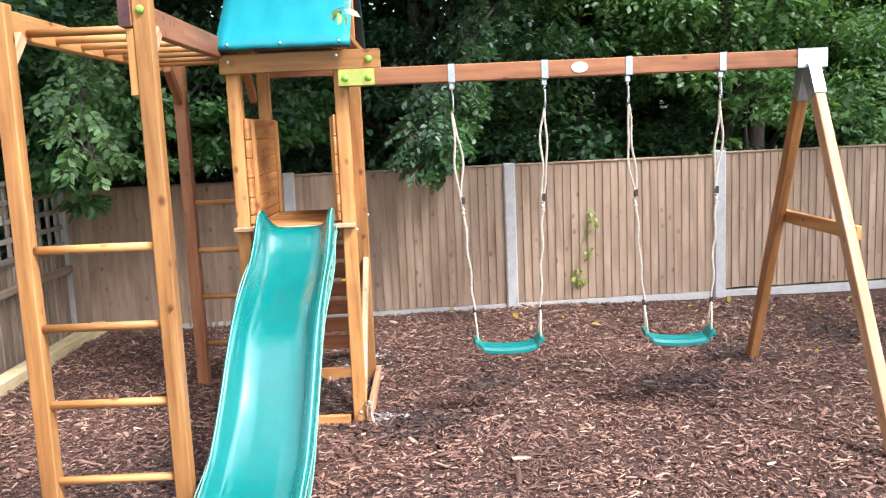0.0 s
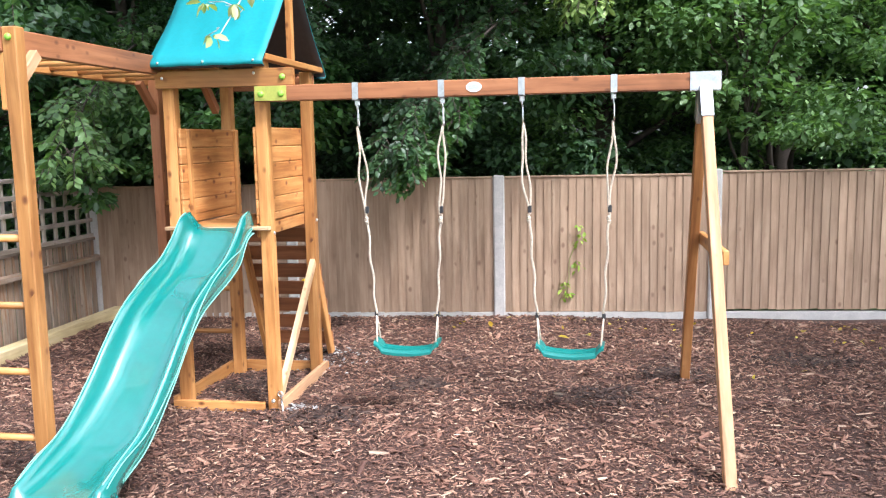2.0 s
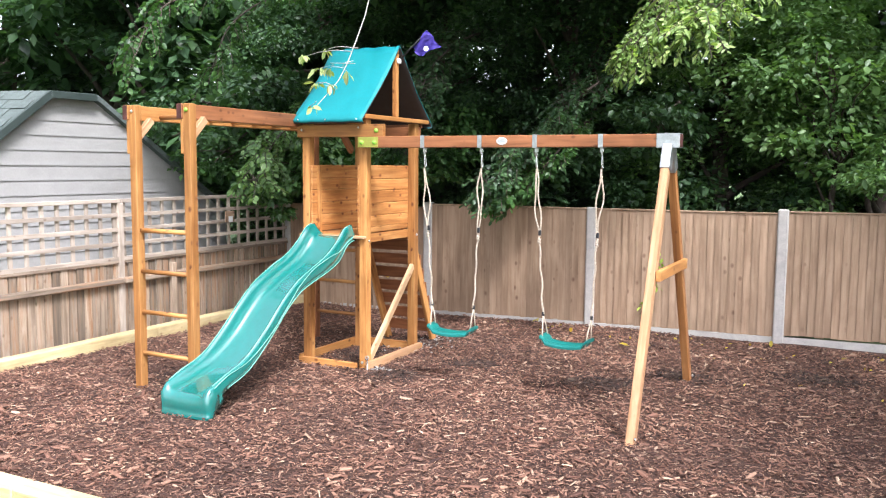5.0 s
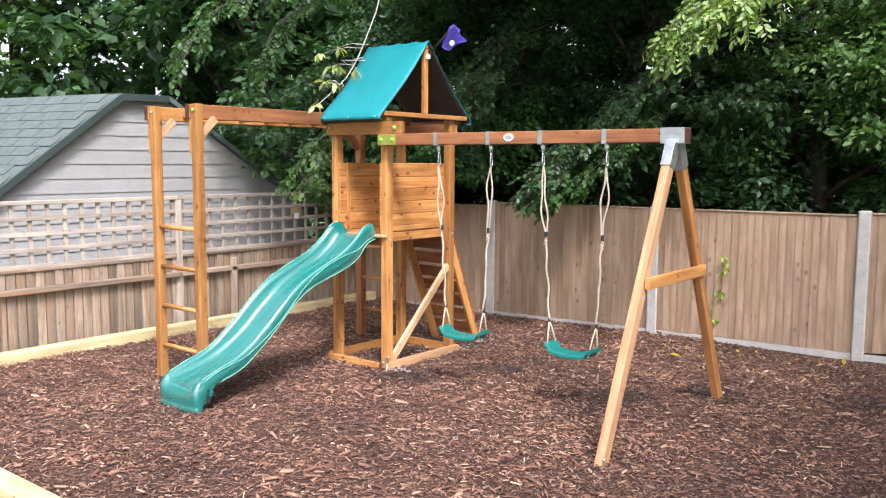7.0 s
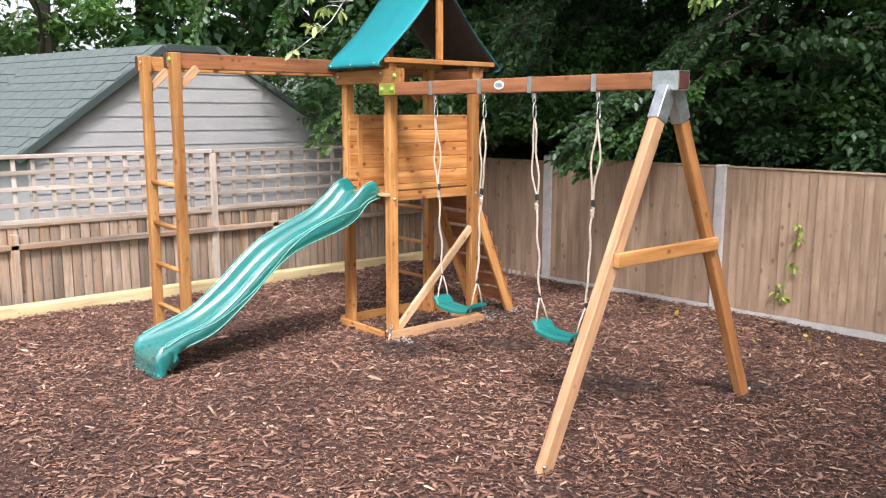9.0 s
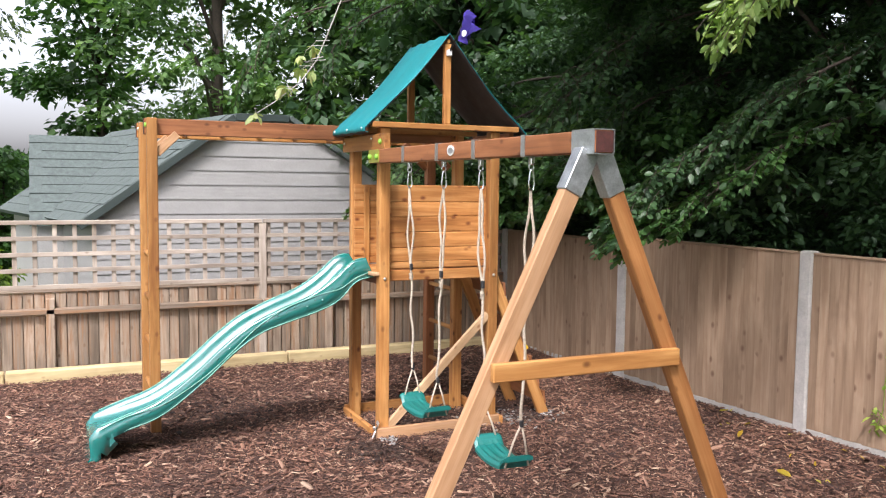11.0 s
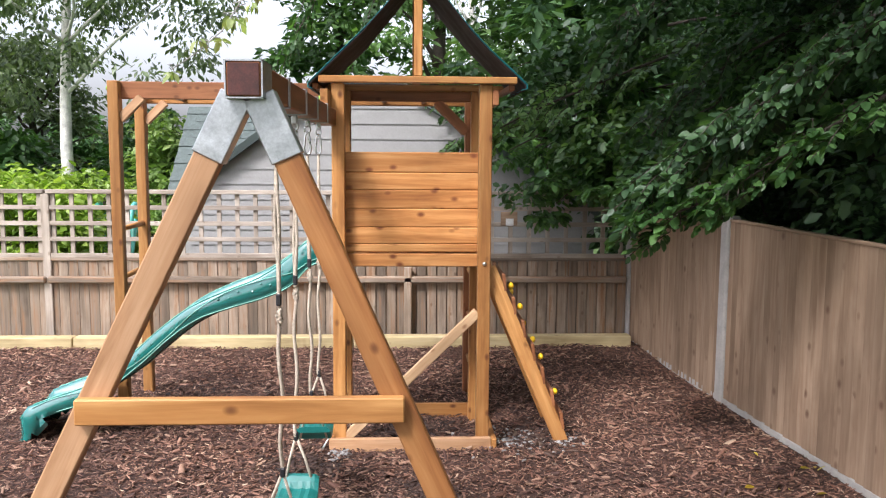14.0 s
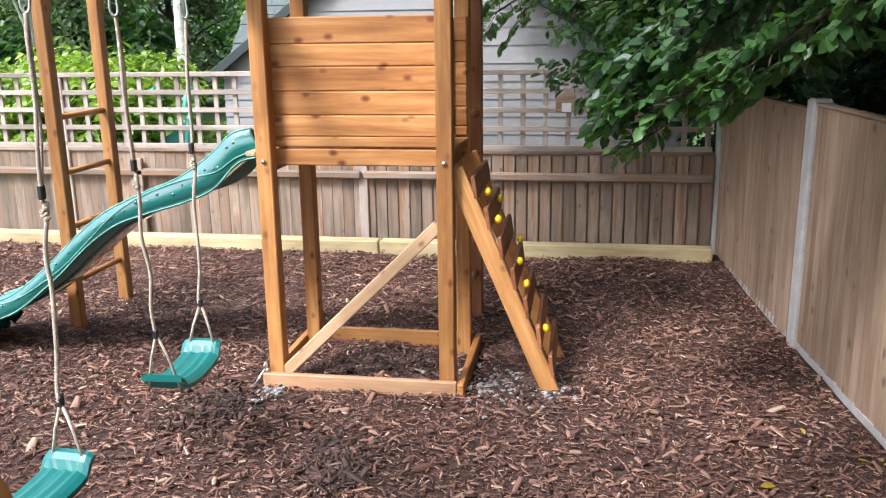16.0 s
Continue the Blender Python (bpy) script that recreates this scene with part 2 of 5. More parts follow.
def block(sx, sy, sz, bevel=0.004):
    """A bevelled box, centred."""
    bm = bmesh.new()
    bmesh.ops.create_cube(bm, size=1)
    bmesh.ops.scale(bm, vec=(sx, sy, sz), verts=bm.verts)
    if bevel:
        bmesh.ops.bevel(bm, geom=list(bm.edges), offset=bevel, segments=1, affect="EDGES")
    return bm


def box(name, lo, hi, mat, parent=None, label="", bevel=0.004, along="z"):
    """A box between two corners, its grain along the given axis."""
    lo, hi = Vector(lo), Vector(hi)
    d, c = hi - lo, (lo + hi) / 2
    if along == "x":
        bm, r = block(d.z, d.y, d.x, bevel), pose(0, 0, 0, 0, 90, 0)
    elif along == "y":
        bm, r = block(d.x, d.z, d.y, bevel), pose(0, 0, 0, 90, 0, 0)
    else:
        bm, r = block(d.x, d.y, d.z, bevel), Matrix.Identity(4)
    return part(name, bm, mat, parent, label, Matrix.Translation(c) @ r)


def frame_along(p, q, side):
    p, q = Vector(p), Vector(q)
    z = (q - p).normalized()
    x = Vector(side)
    x = (x - z * x.dot(z)).normalized()
    y = z.cross(x)
    r = Matrix((x, y, z)).transposed().to_4x4()
    return Matrix.Translation((p + q) / 2) @ r, (q - p).length


def bar(name, p, q, wide, thick, side, mat, parent=None, label="", bevel=0.004):
    """A squared bar from p to q, wide along side."""
    m, n = frame_along(p, q, side)
    return part(name, block(wide, thick, n, bevel), mat, parent, label, m)


def rod(name, p, q, r, mat, parent=None, label="", seg=12):
    m, n = frame_along(p, q, (0.3, 0.5, 0.81))
    bm = bmesh.new()
    bmesh.ops.create_cone(bm, cap_ends=True, segments=seg, radius1=r, radius2=r, depth=n)
    return part(name, bm, mat, parent, label, m, True)


def tube(points, r, seg=6, closed=False, taper=None):
    """A tube swept along points, as a bmesh."""
    bm = bmesh.new()
    pts = [Vector(p) for p in points]
    rings = []
    k = len(pts)
    for i, p in enumerate(pts):
        a, b = (pts[(i - 1) % k], pts[(i + 1) % k]) if closed else (pts[max(i - 1, 0)], pts[min(i + 1, k - 1)])
        z = (b - a).normalized()
        x = z.cross(Vector((0.31, 0.87, 0.21))).normalized()
        y = z.cross(x)
        rr = r if taper is None else r + (taper - r) * i / (k - 1)
        rings.append([bm.verts.new(p + (x * math.cos(2 * math.pi * j / seg) + y * math.sin(2 * math.pi * j / seg)) * rr) for j in range(seg)])
    for i in range(k if closed else k - 1):
        a, b = rings[i], rings[(i + 1) % k]
        for j in range(seg):
            bm.faces.new((a[j], a[(j + 1) % seg], b[(j + 1) % seg], b[j]))
    if not closed:
        bm.faces.new(list(reversed(rings[0])))
        bm.faces.new(rings[-1])
    return bm


def bolt(parent, at, axis, mat, r=0.014):
    a = Vector(axis)
    m, n = frame_along(Vector(at) - a * 0.003, Vector(at) + a * 0.012, (0.3, 0.5, 0.81))
    bm = bmesh.new()
    bmesh.ops.create_uvsphere(bm, u_segments=10, v_segments=6, radius=r)
    bmesh.ops.scale(bm, vec=(1, 1, 0.7), verts=bm.verts)
    return part("bolt_cap", bm, mat, parent, "", m, True)


def soup(name, verts, faces, mat):
    """A mesh from numpy arrays of corners and of equal-sided faces."""
    me = bpy.data.meshes.new(name)
    nf, k = faces.shape
    me.vertices.add(len(verts))
    me.vertices.foreach_set("co", verts.astype(np.float32).ravel())
    me.loops.add(nf * k)
    me.loops.foreach_set("vertex_index", faces.astype(np.int32).ravel())
    me.polygons.add(nf)
    me.polygons.foreach_set("loop_start", np.arange(0, nf * k, k, dtype=np.int32))
    me.update(calc_edges=True)
    me.materials.append(mat)
    return me


# ---- ground ----
def fence_y(x):
    return 2.765 + 0.077 * x


bm = bmesh.new()
bmesh.ops.create_grid(bm, x_segments=8, y_segments=8, size=400)
ground = part("ground", bm, GRASS, None, "", Matrix.Translation((0, 0, -0.09)))
tagged(ground, "short green lawn running to the distance", "ground", "", "structure")


def bed_height(x, y):
    h = 0.030 * noise.noise((x * 0.9, y * 0.9, 3.1)) + 0.014 * noise.noise((x * 3.1, y * 3.1, 7.7))
    side = 0.035 * max(0.0, min(1.0, (-1.4 - x) / 1.0))
    dip = 0.032 * math.exp(-((x + 0.2) ** 2 + (y - 0.55) ** 2) / 1.3)
    fall = 0.02 * max(0.0, min(1.0, (x - 1.6) / 1.2)) * max(0.0, min(1.0, (y - 0.6) / 1.6))
    return h * 0.8 - 0.012 + side - dip - fall


def make_bed():
    nx, ny = 190, 120
    xs, ys = np.linspace(-2.62, 7.4, nx), np.linspace(0, 1, ny)
    v = np.array([(x, -3.22 + (fence_y(x) + 0.06 + 3.22) * s, 0.0) for x in xs for s in ys])
    for p in v:
        p[2] = bed_height(p[0], p[1])
    i = np.arange(nx * ny).reshape(nx, ny)
    f = np.stack([i[:-1, :-1], i[1:, :-1], i[1:, 1:], i[:-1, 1:]], -1).reshape(-1, 4)
    ob = put("bark_bed", soup("bark_bed", v, f, BARK))
    tagged(ob, "uneven bed of dark brown bark mulch", "ground", "", "structure")


make_bed()


def make_chips(name, x0, x1, y0, y1, count, size, seed, mat=None, label="loose shredded brown bark chips", spots=(), fine=False):
    """Loose shreds of bark, each a bent little slab."""
    rng = np.random.default_rng(seed)
    x = rng.uniform(x0, x1, count)
    y = y0 + (np.minimum(y1, 2.75 + 0.077 * x) - y0) * rng.random(count)
    if spots:
        pick = np.array(spots)[rng.integers(0, len(spots), count)]
        x, y = pick[:, 0] + rng.normal(0, 0.5, count) * pick[:, 2], pick[:, 1] + rng.normal(0, 0.5, count) * pick[:, 3]
    z = np.array([bed_height(a, b) for a, b in zip(x, y)]) + (0.004 if spots else 0.0)
    ln = size * rng.lognormal(0, 0.45, count)
    wd = ln * rng.uniform(0.10, 0.40, count)
    th = np.clip(wd * 0.35, 0.002, 0.007)
    yaw, tilt, rollv = rng.uniform(0, 2 * np.pi, count), rng.normal(0, 0.24, count), rng.normal(0, 0.4, count)
    base = np.array([[-.5, -.4, 0], [-.5, .4, 0], [0, .5, .15], [0, -.5, .15], [.5, -.32, 0], [.5, .32, 0],
                     [-.5, -.4, 1], [-.5, .4, 1], [0, .5, 1.3], [0, -.5, 1.3], [.5, -.32, 1], [.5, .32, 1]], float)
    p = base[None] * np.stack([ln, wd, th], -1)[:, None]
    c, s = np.cos(rollv)[:, None], np.sin(rollv)[:, None]
    p = np.stack([p[..., 0], c * p[..., 1] - s * p[..., 2], s * p[..., 1] + c * p[..., 2]], -1)
    c, s = np.cos(tilt)[:, None], np.sin(tilt)[:, None]
    p = np.stack([c * p[..., 0] + s * p[..., 2], p[..., 1], -s * p[..., 0] + c * p[..., 2]], -1)
    c, s = np.cos(yaw)[:, None], np.sin(yaw)[:, None]
    p = np.stack([c * p[..., 0] - s * p[..., 1], s * p[..., 0] + c * p[..., 1], p[..., 2]], -1)
    p += np.stack([x, y, z + 0.006 + 0.012 * rng.random(count)], -1)[:, None]
    quads = np.array([[6, 9, 8, 7], [9, 10, 11, 8], [0, 3, 9, 6], [3, 4, 10, 9], [7, 8, 2, 1], [8, 11, 5, 2]])
    if fine:
        p = p[:, [0, 1, 4, 5, 6, 7, 10, 11]]
        quads = np.array([[4, 6, 7, 5], [0, 2, 6, 4], [5, 7, 3, 1]])
    f = (quads[None] + p.shape[1] * np.arange(count)[:, None, None]).reshape(-1, 4)
    ob = put(name, soup(name, p.reshape(-1, 3), f, mat or CHIP))
    tagged(ob, label, "bark chips", "", "stuff")


make_chips("bark_chips", -2.41, 5.6, -3.15, 2.9, 42000, 0.0245, 1)
make_chips("fine_bark_chips", -2.41, 5.6, -3.15, 2.9, 118000, 0.0185, 4, fine=True)
make_chips("coarse_bark_chips", -2.41, 5.6, -3.15, 2.9, 1300, 0.038, 2)
# patches of darker chips: centre x, y and spread x, y
DARK_SPOTS = [(0.28, -0.10, 0.30, 0.24), (-0.30, 0.55, 0.34, 0.42), (2.50, 0.98, 0.24, 0.22), (1.95, 0.42, 0.32, 0.20), (3.5, 1.5, 0.4, 0.22), (0.75, 0.62, 0.22, 0.16), (-0.95, -0.95, 0.45, 0.6), (-0.15, 1.35, 0.3, 0.2)]
make_chips("dark_bark_chips", 0, 1, 0, 1, 9000, 0.024, 3, CHIP_DARK, "dark brown bark chips gathered in patches", DARK_SPOTS)

# ---- timber edging ----
for y0, y1 in ((2.51, 0.05), (0.04, -2.36), (-2.37, -3.36)):
    k = box("timber_edging", (-2.53, y1, -0.09), (-2.41, y0, 0.118), SLEEPER, None, "", 0.008, "y")
    tagged(k, "pale new timber sleeper edging the bark bed", "edging", "bed edging")
for x0, x1 in ((-2.47, -0.05), (-0.04, 2.4), (2.41, 4.8), (4.81, 7.2)):
    k = box("timber_edging", (x0 + 0.07, -3.36, -0.09), (x1 + 0.07, -3.22, 0.085), SLEEPER, None, "", 0.008, "x")
    tagged(k, "pale new timber sleeper edging the bark bed", "edging", "bed edging")

# ---- back fence: concrete posts, gravel boards and feather-edge panels ----
FDIR = Vector((1, 0.077, 0)).normalized()
FANG = math.degrees(math.atan(0.077))
rngp = random.Random(5)


def feather_board(wide, high):
    bm = bmesh.new()
    a = [(-wide / 2, 0.0), (wide / 2, 0.0), (wide / 2, -0.007), (-wide / 2, -0.017)]
    lo = [bm.verts.new((x, y, -high / 2)) for x, y in a]
    hi = [bm.verts.new((x, y, high / 2)) for x, y in a]
    bm.faces.new(lo), bm.faces.new(list(reversed(hi)))
    for i in range(4):
        bm.faces.new((lo[i], hi[i], hi[(i + 1) % 4], lo[(i + 1) % 4]))
    bmesh.ops.recalc_face_normals(bm, faces=bm.faces)
    return bm


BOARD = mesh_of(feather_board(0.087, 1.235), "fence_board", FENCE)
post_mesh = mesh_of(block(0.105, 0.10, 1.55, 0.012), "concrete_post", CONCRETE)
P0 = Vector((-2.735, fence_y(-2.735), 0))
PITCH = 1.932
for i in range(0, 7):
    c = P0 + FDIR * PITCH * i
    top = 1.30 + 0.008 * (i % 2) + (0.02 if i > 2 else 0) - (0.05 if i == 0 else 0)
    ob = put("concrete_fence_post", post_mesh, None, Matrix.Translation((c.x, c.y + 0.03, top - 0.775)) @ pose(0, 0, 0, 0, 0, FANG))
    tagged(ob, "pale grey concrete fence post with chamfered edges", "fence post", "back fence posts")
    if i == 6:
        continue
    mid = c + FDIR * PITCH / 2
    g = thing("gravel_board", mid, "grey concrete gravel board under the fence", "gravel board", "gravel boards", "structure")
    part("board", block(PITCH - 0.105, 0.045, 0.22, 0.006), CONCRETE, g, "", Matrix.Translation((mid.x, mid.y + 0.03, -0.072)) @ pose(0, 0, 0, 0, 0, FANG))
    pan = thing("close_boarded_fence", mid, "brown close-boarded timber fence panel between concrete posts", "fence", "back fence bays")
    n = 25
    for j in range(n):
        u = -PITCH / 2 + 0.052 + (PITCH - 0.105) * (j + 0.5) / n
        p = mid + FDIR * u
        put("fence_board", BOARD, pan, Matrix.Translation((p.x, p.y + 0.02, 0.657 + rngp.uniform(-0.006, 0.004) + (0.02 if i > 2 else 0) - (0.04 if i == 0 else 0))) @ pose(0, 0, 0, rngp.uniform(-0.3, 0.3), rngp.uniform(-0.25, 0.25), FANG))
    ta, tb = mid - FDIR * (PITCH / 2 - 0.055), mid + FDIR * (PITCH / 2 - 0.055)
    zt = 1.283 + (0.02 if i > 2 else 0) - (0.04 if i == 0 else 0)
    bar("capping", (ta.x, ta.y + 0.02, zt), (tb.x, tb.y + 0.02, zt), 0.018, 0.05, (0, 0, 1), FENCE, pan)
    for z in (0.25, 0.68, 1.12):
        a, b = mid - FDIR * (PITCH / 2 - 0.06), mid + FDIR * (PITCH / 2 - 0.06)
        bar("rail", (a.x, a.y + 0.045, z), (b.x, b.y + 0.045, z), 0.07, 0.04, (0, 0, 1), FENCE, pan)

# ---- side fence: weathered boards, rail and square trellis ----
FX = -2.72
side_board = mesh_of(feather_board(0.079, 0.80), "side_board", OLD)
# added backing strips, not real boards, so the gaps show as shaded lines
back_board = mesh_of(block(0.045, 0.012, 0.78, 0), "back_board", OLD)
rngs = random.Random(9)
SPANS = ((2.53, -0.13), (-0.13, -2.66), (-2.66, -5.19))
for a, b in SPANS:
    mid = (a + b) / 2
    fen = thing("board_fence", (FX, mid, 0), "weathered grey-brown board fence with an arris rail", "fence", "side fence bays")
    n = 29
    for j in range(n):
        y = a + (b - a) * (j + 0.5) / n
        put("fence_board", side_board, fen, Matrix.Translation((FX, y, 0.36 + rngs.uniform(-0.012, 0.016))) @ pose(0, 0, 0, rngs.uniform(-0.7, 0.7), 0, 90))
        put("back_board", back_board, fen, Matrix.Translation((FX - 0.024, y + 0.0449, 0.35)) @ pose(0, 0, 0, 0, 0, 90))
    box("arris_rail", (FX + 0.02, b + 0.01, 0.555), (FX + 0.075, a - 0.01, 0.615), OLD, fen, "", 0.012, "y")
    box("capping", (FX - 0.025, b + 0.01, 0.752), (FX + 0.03, a - 0.01, 0.782), OLD, fen, "", 0.005, "y")
    tre = thing("garden_trellis", (FX, mid, 0.78), "weathered square timber trellis above the fence boards", "trellis", "trellis panels")
    n = 16
    for j in range(n):
        y = a - 0.06 + (b - a + 0.12) * j / (n - 1)
        box("lath", (FX - 0.012, y - 0.019, 0.785), (FX + 0.008, y + 0.019, 1.345), LATTICE, tre, "", 0.002)
    for z in (0.80, 0.945, 1.085, 1.225):
        box("lath", (FX + 0.009, b + 0.03, z - 0.019), (FX + 0.027, a - 0.03, z + 0.019), LATTICE, tre, "", 0.002, "y")
    box("top_rail", (FX - 0.03, b + 0.01, 1.346), (FX + 0.035, a - 0.01, 1.382), LATTICE, tre, "", 0.004, "y")
for y in (-0.13, -2.66, -5.19):
    p = box("fence_post", (FX - 0.055, y - 0.036, -0.1), (FX + 0.032, y + 0.036, 1.345), LATTICE, None, "", 0.006)
    tagged(p, "weathered square timber fence post", "fence post", "side fence posts")
    q = box("post_stub", (FX + 0.03, y + 0.62, 0.05), (FX + 0.075, y + 0.69, 0.70), OLD, None, "", 0.006)
    tagged(q, "short weathered timber repair post on the board fence", "post", "repair posts")

plaque = thing("trellis_plaque", (FX + 0.03, 1.43, 1.14), "small brown wooden plaque hung on the trellis", "plaque")
box("board", (FX + 0.028, 1.36, 1.075), (FX + 0.042, 1.51, 1.20), FENCE, plaque, "", 0.003, "y")
box("paper", (FX + 0.0425, 1.405, 1.075), (FX + 0.044, 1.475, 1.14), WHITE, plaque, "white paper slip", 0.0)

# ---- shed behind the side fence ----
SX = -3.6
shed = thing("shed", (SX - 2, 0.1, 0), "pale boarded shed with a green shingle roof", "shed")
SKEW = 0.2
# outline of the gable: front eave, two corners of the clipped top, back eave
GABLE = ((-1.62, 1.355), (-0.22, 2.395), (0.34, 2.40), (2.42, 1.10))


def gable_at(z):
    f = GABLE[0][0] + (GABLE[1][0] - GABLE[0][0]) * max(0, z - GABLE[0][1]) / (GABLE[1][1] - GABLE[0][1])
    b = GABLE[3][0] + (GABLE[2][0] - GABLE[3][0]) * max(0, z - GABLE[3][1]) / (GABLE[2][1] - GABLE[3][1])
    return f, b


z = -0.1
while z < 2.36:
    h = min(0.15, 2.395 - z)
    f0, b0 = gable_at(z)
    f1, b1 = gable_at(z + h)
    bm = bmesh.new()
    lo = [bm.verts.new(p) for p in ((SX + 0.012, f0, z), (SX + 0.012, b0, z), (SX - 0.03, b0, z), (SX - 0.03, f0, z))]
    hi = [bm.verts.new(p) for p in ((SX + 0.002, f1, z + h), (SX + 0.002, b1, z + h), (SX - 0.03, b1, z + h), (SX - 0.03, f1, z + h))]
    bm.faces.new(list(reversed(lo))), bm.faces.new(hi)
    for i in range(4):
        bm.faces.new((lo[i], lo[(i + 1) % 4], hi[(i + 1) % 4], hi[i]))
    part("weatherboard", bm, SIDING, shed)
    z += h
for k in range(3):
    a, e = Vector((0, *GABLE[k])), Vector((0, *GABLE[k + 1]))
    along = (e - a).normalized()
    if k == 0:
        a = a - along * 0.14
    if k == 2:
        e = e + along * 0.14
    nrm = Vector((0, -along.z, along.y))
    bm = bmesh.new()
    for off in (0.0, 0.05):
        for xx, q in ((SX + 0.07, a), (SX - 4.6, a), (SX - 4.6, e), (SX + 0.07, e)):
            bm.verts.new(Vector((xx, q.y + (xx - SX) * SKEW, q.z)) + nrm * off)
    bmesh.ops.convex_hull(bm, input=bm.verts)
    part("roof", bm, SHINGLE, shed, "green-grey shingle roof slope")
    if k < 2:
        bar("barge_board", Vector((SX + 0.09, a.y, a.z)) + nrm * 0.01, Vector((SX + 0.09, e.y, e.z)) + nrm * 0.01, 0.075, 0.035, nrm, SHED_TRIM, shed, "dark green barge board")
    if k == 0:
        length = (e - a).length
        rows = 12
        tab = mesh_of(block(length / rows + 0.015, 0.006, 0.285, 0), "shingle", SHINGLE)
        for r in range(rows):
            for c in range(15):
                x = SX - 0.09 - (0.145 if r % 2 else 0) - 0.29 * c
                q = a + along * (length * (r + 0.5) / rows)
                m, n = frame_along(Vector((x + 0.1, q.y + (x + 0.1 - SX) * SKEW, q.z)) + nrm * 0.057, Vector((x - 0.1, q.y + (x - 0.1 - SX) * SKEW, q.z)) + nrm * 0.057, along - nrm * 0.045)
                put("shingle", tab, shed, m)
bm = bmesh.new()
for xx in (SX - 0.035, SX - 4.4):
    for yy, zz in ((-1.58, -0.1), (2.4, -0.1), (-1.58, 1.34), (2.4, 1.04)):
        bm.verts.new((xx, yy + (xx - SX) * SKEW, zz))
bmesh.ops.convex_hull(bm, input=bm.verts)
part("wall", bm, SIDING, shed)

# cross roof at the back of the shed
bm = bmesh.new()
for x, z in ((-6.05, 2.27), (-4.93, 1.27), (-6.05, 2.22), (-4.93, 1.22)):
    for y in (-2.2, -0.5):
        bm.verts.new((x, y, z))
bmesh.ops.convex_hull(bm, input=bm.verts)
part("roof", bm, SHINGLE, shed, "green-grey shingle roof slope")
bm = bmesh.new()
for x, z in ((-6.05, 2.20), (-5.0, 1.24), (-5.0, -0.1), (-7.0, -0.1), (-7.0, 1.24)):
    for y in (-2.12, -1.0):
        bm.verts.new((x, y, z))
bmesh.ops.convex_hull(bm, input=bm.verts)
part("wall", bm, SIDING, shed)
fall_dir = Vector((1.12, 0, -1.0)).normalized()
tab = mesh_of(block(0.145, 0.006, 0.285, 0), "shingle", SHINGLE)
for r in range(10):
    for c in range(6):
        q = Vector((-6.05, -2.06 + 0.29 * c + (0.14 if r % 2 else 0), 2.27)) + fall_dir * (0.075 + 0.15 * r) + Vector((0.005, 0, 0.006))
        m, n = frame_along(q - Vector((0, 0.1, 0)), q + Vector((0, 0.1, 0)), fall_dir + Vector((0.03, 0, 0.035)))
        put("shingle", tab, shed, m)

# ---- play tower ----
tower = thing("play_tower", (-0.33, 0.53, 0), "orange-brown stained timber play tower under a teal canvas canopy", "play tower")
PX0, PX1 = -0.629, -0.040
PY0, PY1 = 0.103, 0.952
HP = 0.0375
for x in (PX0, PX1):
    for y in (PY0, PY1):
        box("post", (x - HP, y - HP, -0.12), (x + HP, y + HP, 2.118), WOOD, tower, "", 0.005)
XR, XL, YF, YB = PX1 + HP, PX0 - HP, PY0 - HP, PY1 + HP
box("header_board", (XL - 0.02, YF - 0.046, 1.968), (0.185, YF - 0.001, 2.072), WOOD, tower, "", 0.004, "x")
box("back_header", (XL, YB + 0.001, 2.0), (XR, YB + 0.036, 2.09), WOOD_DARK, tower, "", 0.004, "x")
box("eaves_bar", (XR - 0.03, -0.004, 2.12), (XR + 0.035, 1.125, 2.158), WOOD, tower, "", 0.004, "y")
box("eaves_bar", (XL - 0.035, -0.004, 2.12), (XL + 0.03, 1.125, 2.158), WOOD, tower, "", 0.004, "y")
for x in (XR - 0.005, XL + 0.005):
    box("king_post", (x - 0.02, 0.535, 2.16), (x + 0.02, 0.585, 2.718), WOOD, tower, "", 0.004)
box("ridge_pole", (XL - 0.02, 0.547, 2.719), (XR + 0.02, 0.573, 2.746), WOOD, tower, "", 0.004, "x")
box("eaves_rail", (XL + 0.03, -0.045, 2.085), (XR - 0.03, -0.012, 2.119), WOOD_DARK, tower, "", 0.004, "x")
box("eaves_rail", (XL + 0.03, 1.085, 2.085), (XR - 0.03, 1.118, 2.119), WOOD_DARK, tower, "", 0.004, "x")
PLANKS = ((1.192, 1.287), (1.291, 1.396), (1.400, 1.506), (1.510, 1.608), (1.612, 1.728))
